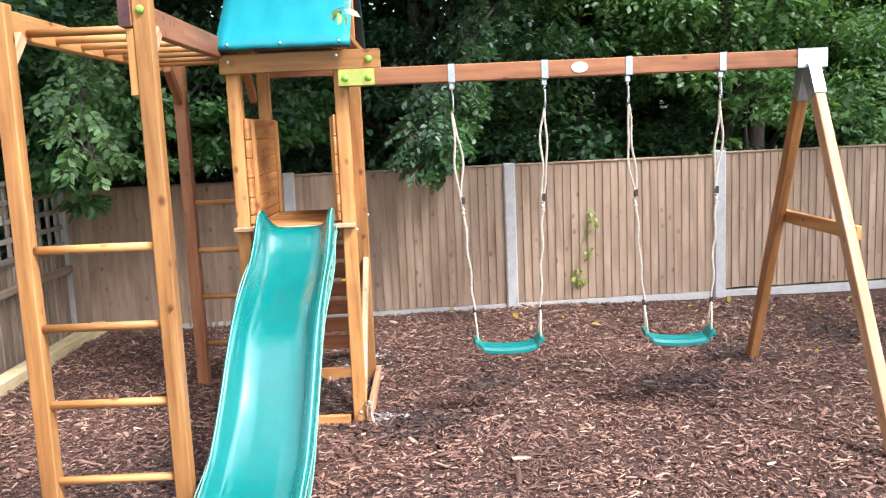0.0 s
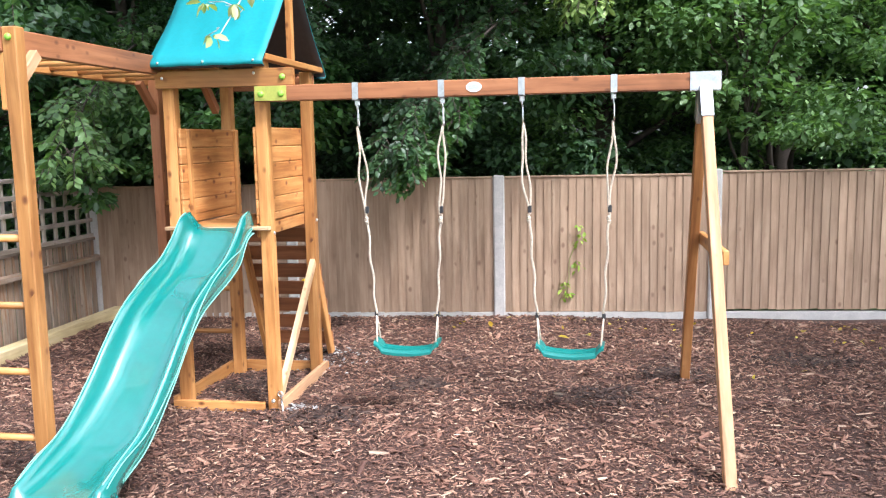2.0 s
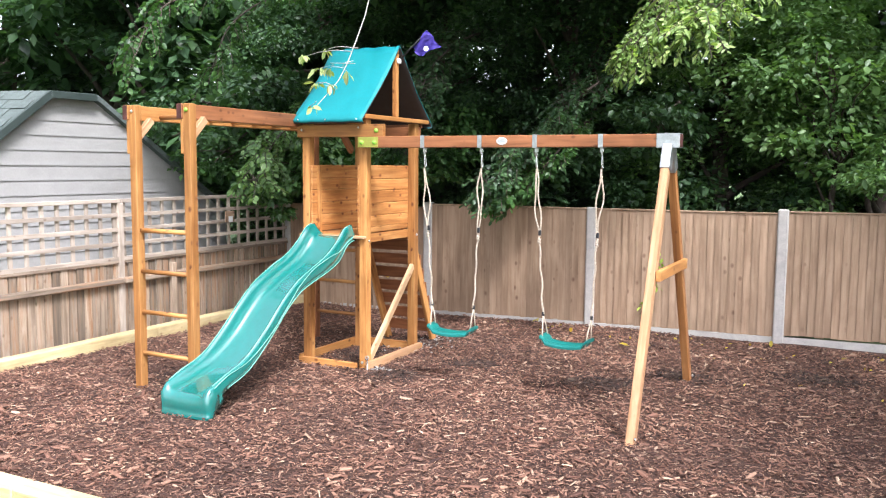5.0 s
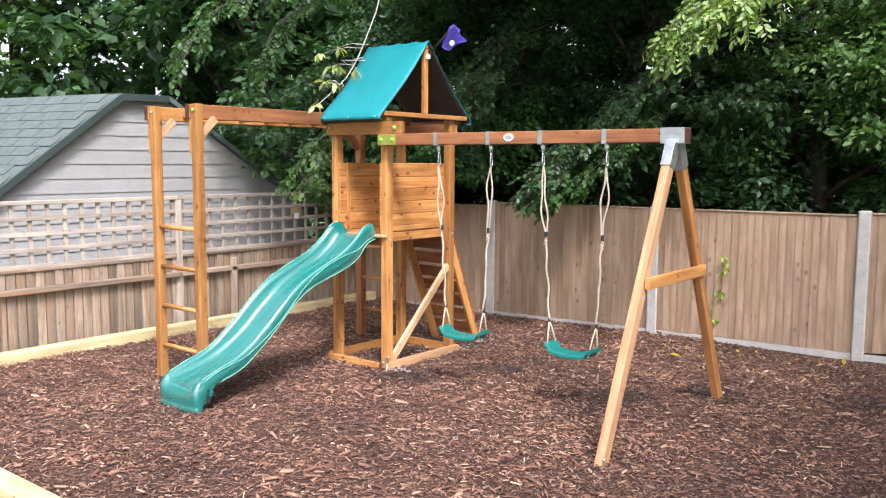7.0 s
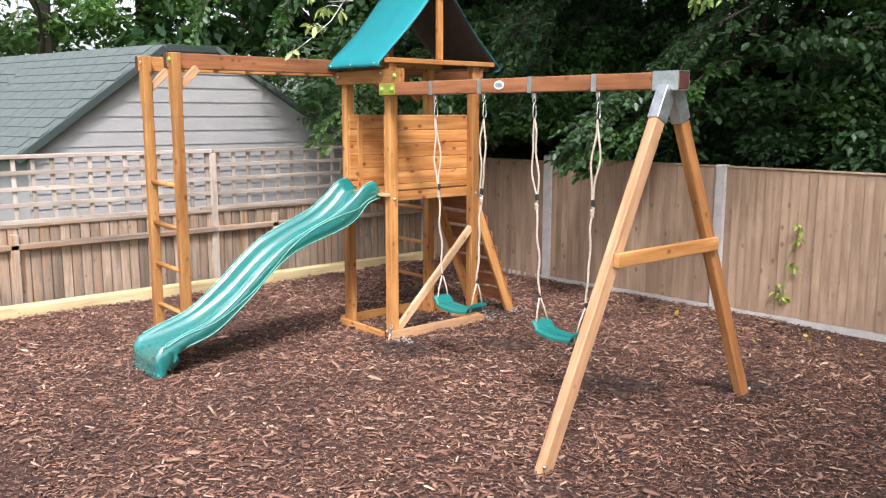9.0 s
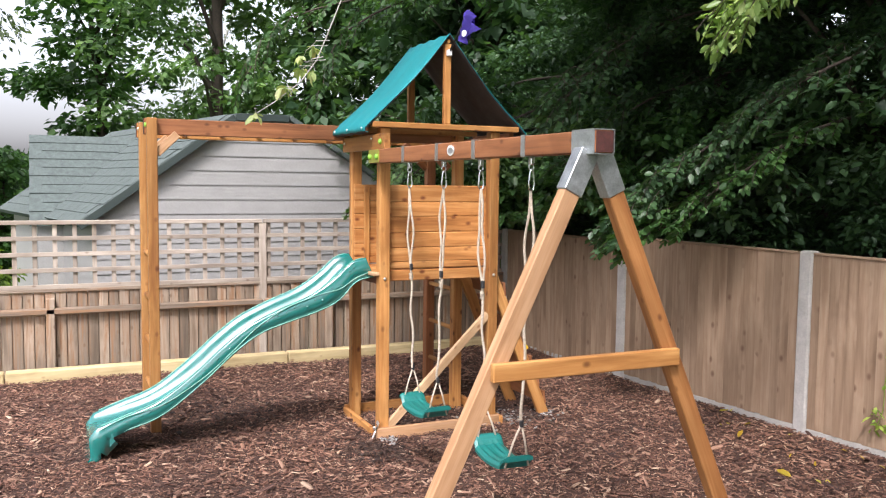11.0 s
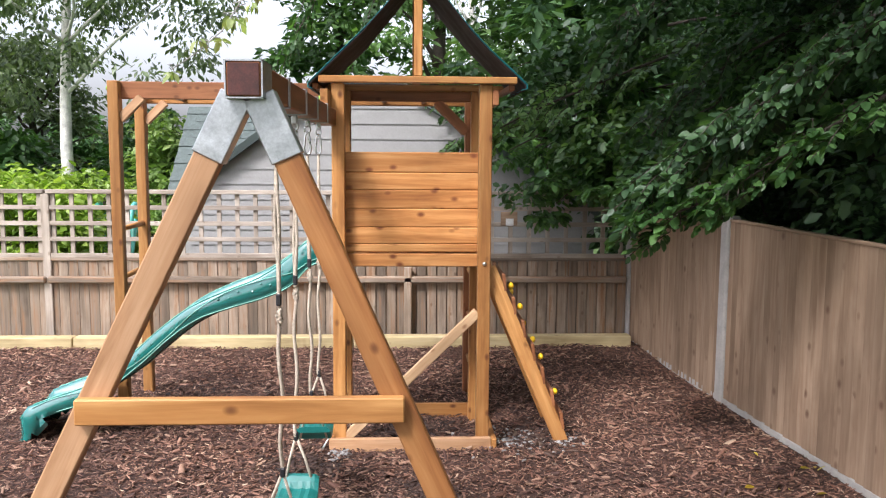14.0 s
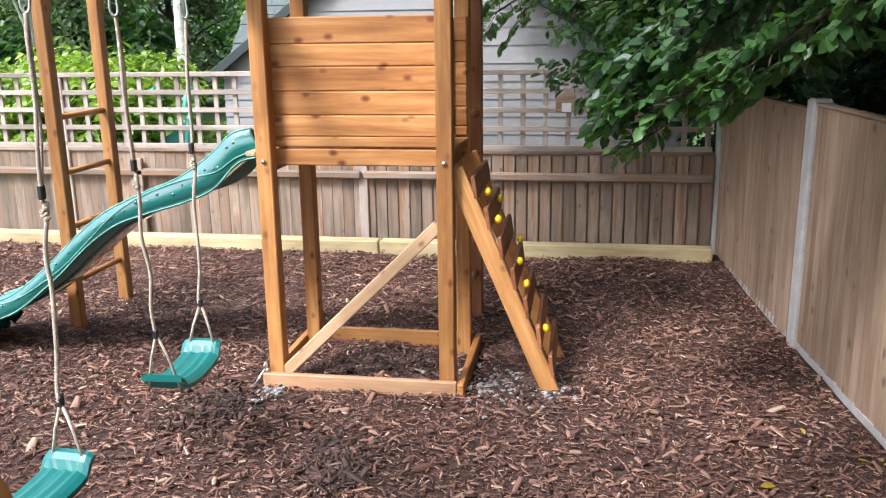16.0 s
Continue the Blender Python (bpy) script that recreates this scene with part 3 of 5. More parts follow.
for xo, xi, name in ((XR - 0.077, XR - 0.099, "side_wall"), (XL + 0.077, XL + 0.099, "side_wall")):
    x0, x1 = min(xo, xi), max(xo, xi)
    first = None
    for z0, z1 in PLANKS:
        ob = box("plank", (x0, PY0 - 0.03, z0 - 0.0015), (x1, PY1 + 0.03, z1 + 0.0015), PANEL, tower, "", 0.006, "y")
    box("plank", (x0, PY0 - 0.03, 1.142), (x1, PY1 + 0.03, 1.1895), PANEL, tower, "", 0.005, "y")
    s = 1 if xo > -0.3 else -1
    for y in (PY0 + HP + 0.025, PY1 - HP - 0.025):
        c = (xi - s * 0.012)
        box("cleat", (c - 0.011, y - 0.02, 1.13), (c + 0.011, y + 0.02, 1.72), WOOD, tower, "", 0.003)
    box("platform_beam", (x0, PY0 - 0.03, 1.055), (x1, PY1 + 0.03, 1.132), PANEL, tower, "", 0.005, "y")
for i in range(8):
    y0 = YF - 0.03 + i * 0.1185
    lo, hi = (XL + 0.1, XR - 0.1)
    box("platform_board", (lo, y0, 1.105), (hi, y0 + 0.112, 1.128), WOOD, tower, "", 0.004, "x")
box("platform_board", (XL - 0.01, YF - 0.05, 1.105), (XR + 0.0, YF - 0.001, 1.128), WOOD_LIGHT, tower, "", 0.004, "x")
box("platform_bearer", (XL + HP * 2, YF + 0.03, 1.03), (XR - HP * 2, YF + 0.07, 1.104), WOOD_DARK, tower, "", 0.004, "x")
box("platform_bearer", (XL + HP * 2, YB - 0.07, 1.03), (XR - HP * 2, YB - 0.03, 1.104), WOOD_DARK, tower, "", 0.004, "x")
# right-hand board in the paler pine, for the sun on that side
box("base_board", (XR + 0.001, YF - 0.025, -0.09), (XR + 0.034, YB + 0.012, 0.04), WOOD_MID, tower, "", 0.004, "y")
box("base_board", (XL - 0.034, YF - 0.025, -0.09), (XL - 0.001, YB + 0.012, 0.04), WOOD, tower, "", 0.004, "y")
box("base_board", (XL - 0.03, YF - 0.034, -0.09), (XR - 0.09, YF - 0.001, 0.02), WOOD, tower, "", 0.004, "x")
box("base_board", (XL - 0.03, YB + 0.013, -0.09), (XR + 0.03, YB + 0.046, 0.03), WOOD, tower, "", 0.004, "x")
bar("diagonal_brace", (XR - 0.022, YF + 0.03, -0.01), (XR - 0.022, PY1 - 0.035, 0.79), 0.058, 0.036, (0, 1, -1), WOOD_LIGHT, tower, "paler timber diagonal brace")
for y in (PY0, PY1):
    bolt(tower, (XR, y, 1.082), (1, 0, 0), STEEL, 0.012)
bolt(tower, (XL + 0.03, YF - 0.046, 2.03), (0, -1, 0), STEEL, 0.01)
bolt(tower, (XR - 0.05, YF - 0.046, 2.045), (0, -1, 0), STEEL, 0.01)
bolt(tower, (0.122, YF - 0.046, 2.018), (0, -1, 0), GREEN_CAP, 0.02)
bolt(tower, (XR - 0.03, YF - 0.02, 0.03), (0, -1, 0.4), STEEL, 0.014)


def canopy(drop=0.0, inset=0.0):
    """Canvas laid over the ridge, with a folded hem at both eaves and slack between."""
    bm = bmesh.new()
    prof = []
    for i in range(13):
        s = i / 12
        prof.append((-0.062 + (0.56 + 0.062) * s, 2.118 + (2.782 - 2.118) * s - 0.03 * math.sin(math.pi * s)))
    prof = [(-0.035, 2.085), (-0.066, 2.092)] + prof
    back = [(1.12 - y, z) for y, z in reversed(prof)][1:]
    prof = prof + back
    n = 14
    grid = []
    for j in range(n + 1):
        x = XL - 0.012 + inset + (XR - XL + 0.05 - 2 * inset) * j / n
        row = []
        for k, (y, z) in enumerate(prof):
            w = 0.006 * math.sin(j * 1.7 + k * 0.6) * (1 if 2 < k < len(prof) - 3 else 0.4)
            row.append(bm.verts.new((x, y + (drop if y < 0.3 else -drop if y > 0.82 else 0), z + w - drop)))
        grid.append(row)
    for j in range(n):
        for k in range(len(prof) - 1):
            bm.faces.new((grid[j][k], grid[j + 1][k], grid[j + 1][k + 1], grid[j][k + 1]))
    bmesh.ops.recalc_face_normals(bm, faces=bm.faces)
    bmesh.ops.solidify(bm, geom=list(bm.faces), thickness=0.003)
    return bm


can = part("canopy", canopy(), CANVAS, tower, "teal canvas canopy over the ridge", None, True)
# second, dark brown sheet 7 mm inside the teal one
part("lining", canopy(0.007, 0.001), UNDERSHEET, tower, "dark brown sheet under the canopy", None, True)
for x in (XL + 0.05, (XL + XR) / 2, XR - 0.02):
    m, n = frame_along((x, -0.07, 2.1), (x, -0.062, 2.1), (1, 0, 0))
    bm = bmesh.new()
    bmesh.ops.create_uvsphere(bm, u_segments=8, v_segments=5, radius=0.009)
    part("eyelet", bm, STEEL, can, "", Matrix.Translation((x, -0.064, 2.112)), True)

# ---- flag on the tower ----
flag = thing("flag", (XR + 0.02, 0.56, 2.68), "small purple cloth flag on a thin dark pole", "flag")
FP, FQ = Vector((XR + 0.03, 0.56, 2.655)), Vector((0.30, 0.58, 2.90))
rod("pole", FP, FQ, 0.007, BLACK, flag)
part("holder", block(0.035, 0.035, 0.045, 0.006), WHITE, flag, "", Matrix.Translation((XR + 0.03, 0.56, 2.65)))
bm = bmesh.new()
rows = []
for i in range(9):
    u = i / 8
    a = FP.lerp(FQ, 0.45 + 0.55 * u)
    ln = 0.10 + 0.07 * u
    rows.append([bm.verts.new(a + Vector((ln * k / 6 * 0.75, 0.03 * math.sin(k * 1.3 + i * 0.7), -ln * k / 6 * 0.85))) for k in range(7)])
for i in range(8):
    for k in range(6):
        bm.faces.new((rows[i][k], rows[i + 1][k], rows[i + 1][k + 1], rows[i][k + 1]))
bmesh.ops.solidify(bm, geom=list(bm.faces), thickness=0.002)
cloth = part("cloth", bm, PURPLE, flag, "", None, True)
bm = bmesh.new()
bmesh.ops.create_cone(bm, cap_ends=True, segments=14, radius1=0.022, radius2=0.022, depth=0.004)
part("white_patch", bm, WHITE, flag, "white round badge", Matrix.Translation((0.310, 0.535, 2.74)) @ pose(0, 0, 0, 90, 0, 20))

# ---- monkey bars with a ladder at each end ----
bars = thing("monkey_bars", (-0.93, -0.2, 0), "stained timber monkey bars with dowel rungs and ladder ends", "monkey bars")
MXR, MXL = -0.629, -1.170
MY = -1.352
HM = 0.034
EX = -1.170
for x in (MXR, MXL):
    box("post", (x - HM, MY - HM, -0.12), (x + HM, MY + HM, 2.165), WOOD, bars, "", 0.005)
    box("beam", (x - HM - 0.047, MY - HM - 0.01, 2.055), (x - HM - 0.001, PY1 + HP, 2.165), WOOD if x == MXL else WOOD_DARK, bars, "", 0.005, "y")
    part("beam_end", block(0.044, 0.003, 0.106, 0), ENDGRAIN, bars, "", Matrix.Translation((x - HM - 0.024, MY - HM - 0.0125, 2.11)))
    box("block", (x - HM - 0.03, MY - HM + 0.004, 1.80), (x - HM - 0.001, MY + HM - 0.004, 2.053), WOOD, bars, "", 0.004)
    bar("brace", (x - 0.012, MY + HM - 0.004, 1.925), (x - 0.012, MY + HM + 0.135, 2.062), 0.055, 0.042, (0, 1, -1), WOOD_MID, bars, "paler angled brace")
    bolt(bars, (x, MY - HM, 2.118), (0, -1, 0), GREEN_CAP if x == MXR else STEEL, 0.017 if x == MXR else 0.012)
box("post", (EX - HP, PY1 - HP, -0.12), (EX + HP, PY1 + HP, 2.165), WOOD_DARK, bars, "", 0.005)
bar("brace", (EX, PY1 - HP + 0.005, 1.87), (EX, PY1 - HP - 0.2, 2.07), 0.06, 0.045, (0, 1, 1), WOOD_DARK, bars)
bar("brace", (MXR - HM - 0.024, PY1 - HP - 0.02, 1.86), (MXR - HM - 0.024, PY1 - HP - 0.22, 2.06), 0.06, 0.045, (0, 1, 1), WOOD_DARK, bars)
for z in (0.27, 0.59, 0.905, 1.22):
    rod("rung", (MXL + HM - 0.01, MY, z), (MXR - HM + 0.01, MY, z), 0.0175, WOOD, bars)
    rod("rung", (EX + HP - 0.01, PY1, z - 0.01), (MXR - HM + 0.01, PY1, z - 0.01), 0.0175, WOOD, bars)
for i in range(7):
    y = -1.06 + 0.28 * i
    rod("overhead_rung", (MXL - HM - 0.03, y, 2.088), (MXR - HM - 0.02, y, 2.088), 0.0175, WOOD, bars)

# ---- ground anchor at the tower's front corner ----
anchor = thing("ground_anchor", (0.02, 0.03, 0), "bright steel ground anchor bolted to the tower foot", "anchor")
rod("rod", (0.012, 0.058, 0.075), (0.055, -0.02, -0.05), 0.006, STEEL, anchor)
ring = [(0.012 + 0.016 * math.cos(a), 0.05, 0.075 + 0.016 * math.sin(a)) for a in np.linspace(0, 2 * math.pi, 14, endpoint=False)]
part("eye", tube(ring, 0.005, 6, True), STEEL, anchor, "", None, True)

# ---- swing frame ----
swing_frame = thing("swing_set", (1.3, 0.045, 0), "stained timber swing beam on an A-frame with galvanised brackets", "swing set")
BT, BB = 1.968, 1.876
box("beam", (-0.045, 0.0, BB), (2.612, 0.092, BT), WOOD_DARK, swing_frame, "", 0.005, "x")
part("beam_end", block(0.003, 0.082, 0.084, 0), ENDGRAIN, swing_frame, "", Matrix.Translation((2.6145, 0.046, 1.922)))
part("bracket_plate", block(0.195, 0.004, 0.086, 0), BRASS, swing_frame, "yellow-green zinc bracket plate", Matrix.Translation((0.053, -0.003, 1.922)))
for x in (-0.006, 0.118):
    bolt(swing_frame, (x, -0.006, 1.918), (0, -1, 0), GREEN_CAP, 0.02)
# sleeve of the end bracket, open at the ends
for lo, hi in (((2.449, -0.005, BB - 0.004), (2.612, -0.001, BT + 0.004)), ((2.449, 0.093, BB - 0.004), (2.612, 0.097, BT + 0.004)),
               ((2.449, -0.005, BT + 0.001), (2.612, 0.097, BT + 0.005)), ((2.449, -0.005, BB - 0.005), (2.612, 0.097, BB - 0.001))):
    box("bracket_sleeve", lo, hi, GALV, swing_frame, "galvanised steel bracket", 0.0)
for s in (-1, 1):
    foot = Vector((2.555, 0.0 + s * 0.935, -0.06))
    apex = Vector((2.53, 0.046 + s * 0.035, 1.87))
    # front leg takes the sunlit tone, rear leg the shaded one
    bar("leg", foot, apex, 0.078, 0.056, (0, 1, 0), WOOD_SHADED if s > 0 else WOOD_MID, swing_frame)
    d = (foot - apex).normalized()
    bar("bracket_socket", apex - d * 0.012, apex + d * 0.175, 0.090, 0.068, (0, 1, 0), GALV, swing_frame, "galvanised leg socket", 0.003)
    bolt(swing_frame, foot + Vector((0.03, 0.0, 0.1)), (1, 0, 0), STEEL, 0.012)
box("crossbar", (2.572, -0.437, 0.973), (2.604, 0.475, 1.047), WOOD, swing_frame, "", 0.004, "y")
bm = bmesh.new()
bmesh.ops.create_cone(bm, cap_ends=True, segments=28, radius1=0.036, radius2=0.036, depth=0.003)
bmesh.ops.scale(bm, vec=(1.25, 0.8, 1), verts=bm.verts)
part("badge", bm, WHITE, swing_frame, "white oval maker's badge", Matrix.Translation((1.262, -0.0025, 1.925)) @ pose(0, 0, 0, 90, 0, 0))
bm = bmesh.new()
bmesh.ops.create_cone(bm, cap_ends=True, segments=24, radius1=0.026, radius2=0.026, depth=0.002)
bmesh.ops.scale(bm, vec=(1.3, 0.6, 1), verts=bm.verts)
part("badge_mark", bm, GALV, swing_frame, "grey mark on the badge", Matrix.Translation((1.262, -0.0045, 1.925)) @ pose(0, 0, 0, 90, 0, 0))
for x in (0.567, 1.073, 1.531, 2.042):
    xc = x
    for lo, hi in (((xc - 0.018, -0.004, BB - 0.004), (xc + 0.018, -0.0005, BT + 0.004)), ((xc - 0.018, 0.0925, BB - 0.004), (xc + 0.018, 0.096, BT + 0.004)), ((xc - 0.018, -0.004, BT + 0.001), (xc + 0.018, 0.096, BT + 0.004)), ((xc - 0.018, -0.004, BB - 0.004), (xc + 0.018, 0.096, BB - 0.0005))):
        box("strap", lo, hi, GALV, swing_frame, "galvanised strap round the beam", 0.0)


# ---- swings ----
def swing_seat():
    """Curved seat with raised ends and ribs across it."""
    bm = bmesh.new()
    nx, ny = 24, 10
    L, D, th = 0.39, 0.165, 0.028
    top, bot = [], []
    for i in range(nx + 1):
        u = -1 + 2 * i / nx
        rt, rb = [], []
        for j in range(ny + 1):
            v = -1 + 2 * j / ny
            wide = D / 2 * (1 - 0.12 * max(0, abs(u) - 0.55))
            lug = max(0.0, min(1.0, (abs(u) - 0.76) / 0.12))
            z = 0.026 * u * u + 0.034 * lug * lug * (3 - 2 * lug)
            rib = 0.004 * (1 if int((v + 1) * 6) % 2 else 0) * (1 if abs(u) < 0.78 and abs(v) < 0.85 else 0)
            edge = -0.012 * max(0, abs(v) - 0.75) / 0.25
            rt.append(bm.verts.new((u * L / 2, v * wide, z + rib + edge)))
            rb.append(bm.verts.new((u * L / 2, v * wide, z - th)))
        top.append(rt), bot.append(rb)
    for i in range(nx):
        for j in range(ny):
            bm.faces.new((top[i][j], top[i + 1][j], top[i + 1][j + 1], top[i][j + 1]))
            bm.faces.new((bot[i][j], bot[i][j + 1], bot[i + 1][j + 1], bot[i + 1][j]))
        bm.faces.new((top[i][0], bot[i][0], bot[i + 1][0], top[i + 1][0]))
        bm.faces.new((top[i][ny], top[i + 1][ny], bot[i + 1][ny], bot[i][ny]))
    for j in range(ny):
        bm.faces.new((top[0][j], top[0][j + 1], bot[0][j + 1], bot[0][j]))
        bm.faces.new((top[nx][j], bot[nx][j], bot[nx][j + 1], top[nx][j + 1]))
    return bm


def rope_mesh(points, r=0.0042, lay=0.0040, pitch=0.030):
    """Three strands twisted round the line of points."""
    pts = [Vector(p) for p in points]
    fine, run = [], [0.0]
    for a, b in zip(pts, pts[1:]):
        k = max(1, int((b - a).length / (pitch / 6)))
        fine += [a.lerp(b, i / k) for i in range(k)]
    fine.append(pts[-1])
    for a, b in zip(fine, fine[1:]):
        run.append(run[-1] + (b - a).length)
    out = bmesh.new()
    for s in range(3):
        line = [q + Vector((lay * math.cos(2 * math.pi * (d / pitch + s / 3)), lay * math.sin(2 * math.pi * (d / pitch + s / 3)), 0)) for q, d in zip(fine, run)]
        one = tube(line, r, 5)
        tmp = bpy.data.meshes.new("strand")
        one.to_mesh(tmp)
        one.free()
        out.from_mesh(tmp)
        bpy.data.meshes.remove(tmp)
    return out


def swing(xa, xb, sa, sb, label, yaw, drift):
    cx = (sa + sb) / 2
    sw = thing("swing", (cx, 0.046, BB), label, "swing", "swings")
    seat_m = Matrix.Translation((cx, 0.046 + drift, 0.385)) @ pose(0, 0, 0, 0, 0, yaw)
    part("seat", swing_seat(), SEAT, sw, "ribbed green plastic seat", seat_m)
    for x, sx, e in ((xa, sa, -1), (xb, sb, 1)):
        top = Vector((x, 0.046, BB - 0.004))
        hang = part("hanger", block(0.03, 0.022, 0.034, 0.004), STEEL, sw, "", Matrix.Translation(top - Vector((0, 0, 0.018))))
        ring = [top + Vector((0.0, 0.013 * math.cos(a), -0.045 + 0.016 * math.sin(a))) for a in np.linspace(0, 2 * math.pi, 12, endpoint=False)]
        part("ring", tube(ring, 0.004, 6, True), STEEL, hang, "", None, True)
        hook = [top + Vector((0.004, (0.012 + 0.010 * max(0, -math.sin(a))) * math.cos(a), -0.105 + 0.05 * math.sin(a))) for a in np.linspace(0, 2 * math.pi, 16, endpoint=False)]
        part("snap_hook", tube(hook, 0.0045, 6, True), STEEL, sw, "bright steel snap hook", None, True)
        eye = top + Vector((0, 0, -0.155))
        adj = Vector((x + (sx - x) * 0.45, 0.046 + drift * 0.5, 1.195))
        clip = Vector((sx, 0.046 + drift * 0.95, 0.60))
        corner = seat_m @ Vector((e * 0.182, 0, 0.04))
        for k in (-1, 1):
            pts = []
            for i in range(15):
                s = i / 14
                b = 0.017 * k * math.sin(math.pi * s) * (1 + 0.5 * math.sin(9 * s + x * 5))
                pts.append(eye.lerp(adj, s) + Vector((b + 0.006 * math.sin(7 * s + x * 9), 0.4 * b, 0)))
            part("rope", rope_mesh(pts, 0.0037, 0.0036), ROPE, sw, "twisted pale rope", None, True)
        pts = [adj.lerp(clip, i / 18) + Vector((0.005 * math.sin(i * 0.9 + x * 7), 0.006 * math.sin(i * 0.6 + x), 0)) for i in range(19)]
        part("rope", rope_mesh(pts), ROPE, sw, "twisted pale rope", None, True)
        knot = [adj + Vector((0.008 * math.cos(i * 1.9), 0.008 * math.sin(i * 1.9), -0.05 + 0.004 * i)) for i in range(10)]
        part("knot", tube(knot, 0.008, 6), ROPE, sw, "", None, True)
        part("rope_adjuster", block(0.022, 0.018, 0.042, 0.004), BLACK, sw, "black rope adjuster", Matrix.Translation(adj + Vector((0.004, 0, 0.03))))
        part("rope_clamp", block(0.02, 0.018, 0.035, 0.004), BLACK, sw, "black rope clamp", Matrix.Translation(clip))
        for k in (-1, 1):
            end = seat_m @ Vector((e * 0.175, 0.062 * k, 0.03))
            part("rope", tube([clip, clip.lerp(end, 0.5) + Vector((0, 0, 0.002)), end - Vector((0, 0, 0.03))], 0.0055, 6), ROPE, sw, "", None, True)


swing(0.567, 1.073, 0.645, 1.02, "green plastic swing seat on pale ropes beside the tower", 2, 0.0)
swing(1.531, 2.042, 1.61, 1.995, "green plastic swing seat on pale ropes near the A-frame", -4, 0.0)


# ---- wavy slide ----
def curve_at(knots, t):
    """Smooth curve through knots, t from 0 to their count less one."""
    i = min(int(t), len(knots) - 2)
    f = t - i
    p = [knots[max(0, min(len(knots) - 1, i + k))] for k in (-1, 0, 1, 2)]
    return tuple(0.5 * (2 * b + (c - a) * f + (2 * a - 5 * b + 4 * c - d) * f * f + (3 * b - a - 3 * c + d) * f ** 3) for a, b, c, d in zip(*p))


RIM = [(0.005, 1.225), (-0.10, 1.195), (-0.22, 1.09), (-0.38, 0.985), (-0.60, 0.895), (-0.80, 0.800), (-0.98, 0.665), (-1.16, 0.505), (-1.38, 0.345), (-1.60, 0.265), (-1.76, 0.205)]
BED = [(0.06, 1.128), (-0.05, 1.115), (-0.17, 1.005), (-0.33, 0.895), (-0.56, 0.800), (-0.76, 0.700), (-0.93, 0.570), (-1.12, 0.410), (-1.36, 0.265), (-1.58, 0.195), (-1.76, 0.155)]
HEM = [(0.06, 1.085), (-0.07, 1.05), (-0.20, 0.925), (-0.36, 0.855), (-0.56, 0.795), (-0.74, 0.730), (-0.91, 0.615), (-1.10, 0.445), (-1.36, 0.250), (-1.58, 0.172), (-1.70, 0.130)]


def slide_mesh():
    bm = bmesh.new()
    n = 72
    SXC = -0.316
    rings = []
    for i in range(n + 1):
        t = 10 * i / n
        r, b, h = curve_at(RIM, t), curve_at(BED, t), curve_at(HEM, t)
        wt, wb = 0.196, 0.145
        flare = 0.012 * max(0, (t - 8.5) / 1.5)
        row = []
        cross = [(-wt - 0.016 - flare, h), (-wt - 0.014 - flare, ((r[0] + h[0]) / 2, (r[1] + h[1]) / 2)), (-wt - 0.012, (r[0], r[1] - 0.012)), (-wt, r), (-wt + 0.016, (r[0], r[1] - 0.003)),
                 (-wt + 0.028, ((r[0] * 0.6 + b[0] * 0.4), r[1] * 0.6 + b[1] * 0.4)), (-wb - 0.005, (r[0] * 0.2 + b[0] * 0.8, r[1] * 0.2 + b[1] * 0.8)), (-wb + 0.02, b), (-wb * 0.4, (b[0], b[1] - 0.004))]
        cross = cross + [(-x, p) for x, p in reversed(cross)]
        for x, p in cross:
            row.append(bm.verts.new((SXC + x, p[0], p[1])))
        rings.append(row)
    for i in range(n):
        for j in range(len(rings[0]) - 1):
            bm.faces.new((rings[i][j], rings[i + 1][j], rings[i + 1][j + 1], rings[i][j + 1]))
    # turned-down toe
    last = rings[-1]
    toe1 = [bm.verts.new((v.co.x, v.co.y - 0.035 - 0.012 * math.cos((v.co.x - SXC) / 0.2), min(v.co.z, 0.175) - 0.03)) for v in last]
    toe2 = [bm.verts.new((v.co.x * 1.0, v.co.y + 0.005, 0.055)) for v in toe1]
    toe3 = [bm.verts.new((v.co.x, v.co.y + 0.002, 0.02)) for v in toe2]
    toe4 = [bm.verts.new((v.co.x, v.co.y - 0.018, 0.0)) for v in toe3]
    for a, b in ((last, toe1), (toe1, toe2), (toe2, toe3), (toe3, toe4)):
        for j in range(len(a) - 1):
            bm.faces.new((a[j], b[j], b[j + 1], a[j + 1]))
    # side cheeks of the toe, down to the bark
    for j in (0, len(last) - 1):
        k = [rings[n - 6][j], rings[n - 3][j], last[j], toe1[j]]
        low = [bm.verts.new((k[0].co.x, v.co.y + d, zz)) for v, d, zz in ((k[1], 0.03, 0.10), (last[j], 0.0, 0.03))]
        bm.faces.new((rings[n - 3][j], low[0], low[1], last[j]))
        bm.faces.new((last[j], low[1], toe2[j], toe1[j]))
    bmesh.ops.recalc_face_normals(bm, faces=bm.faces)
    bmesh.ops.solidify(bm, geom=list(bm.faces), thickness=0.006)
    return bm


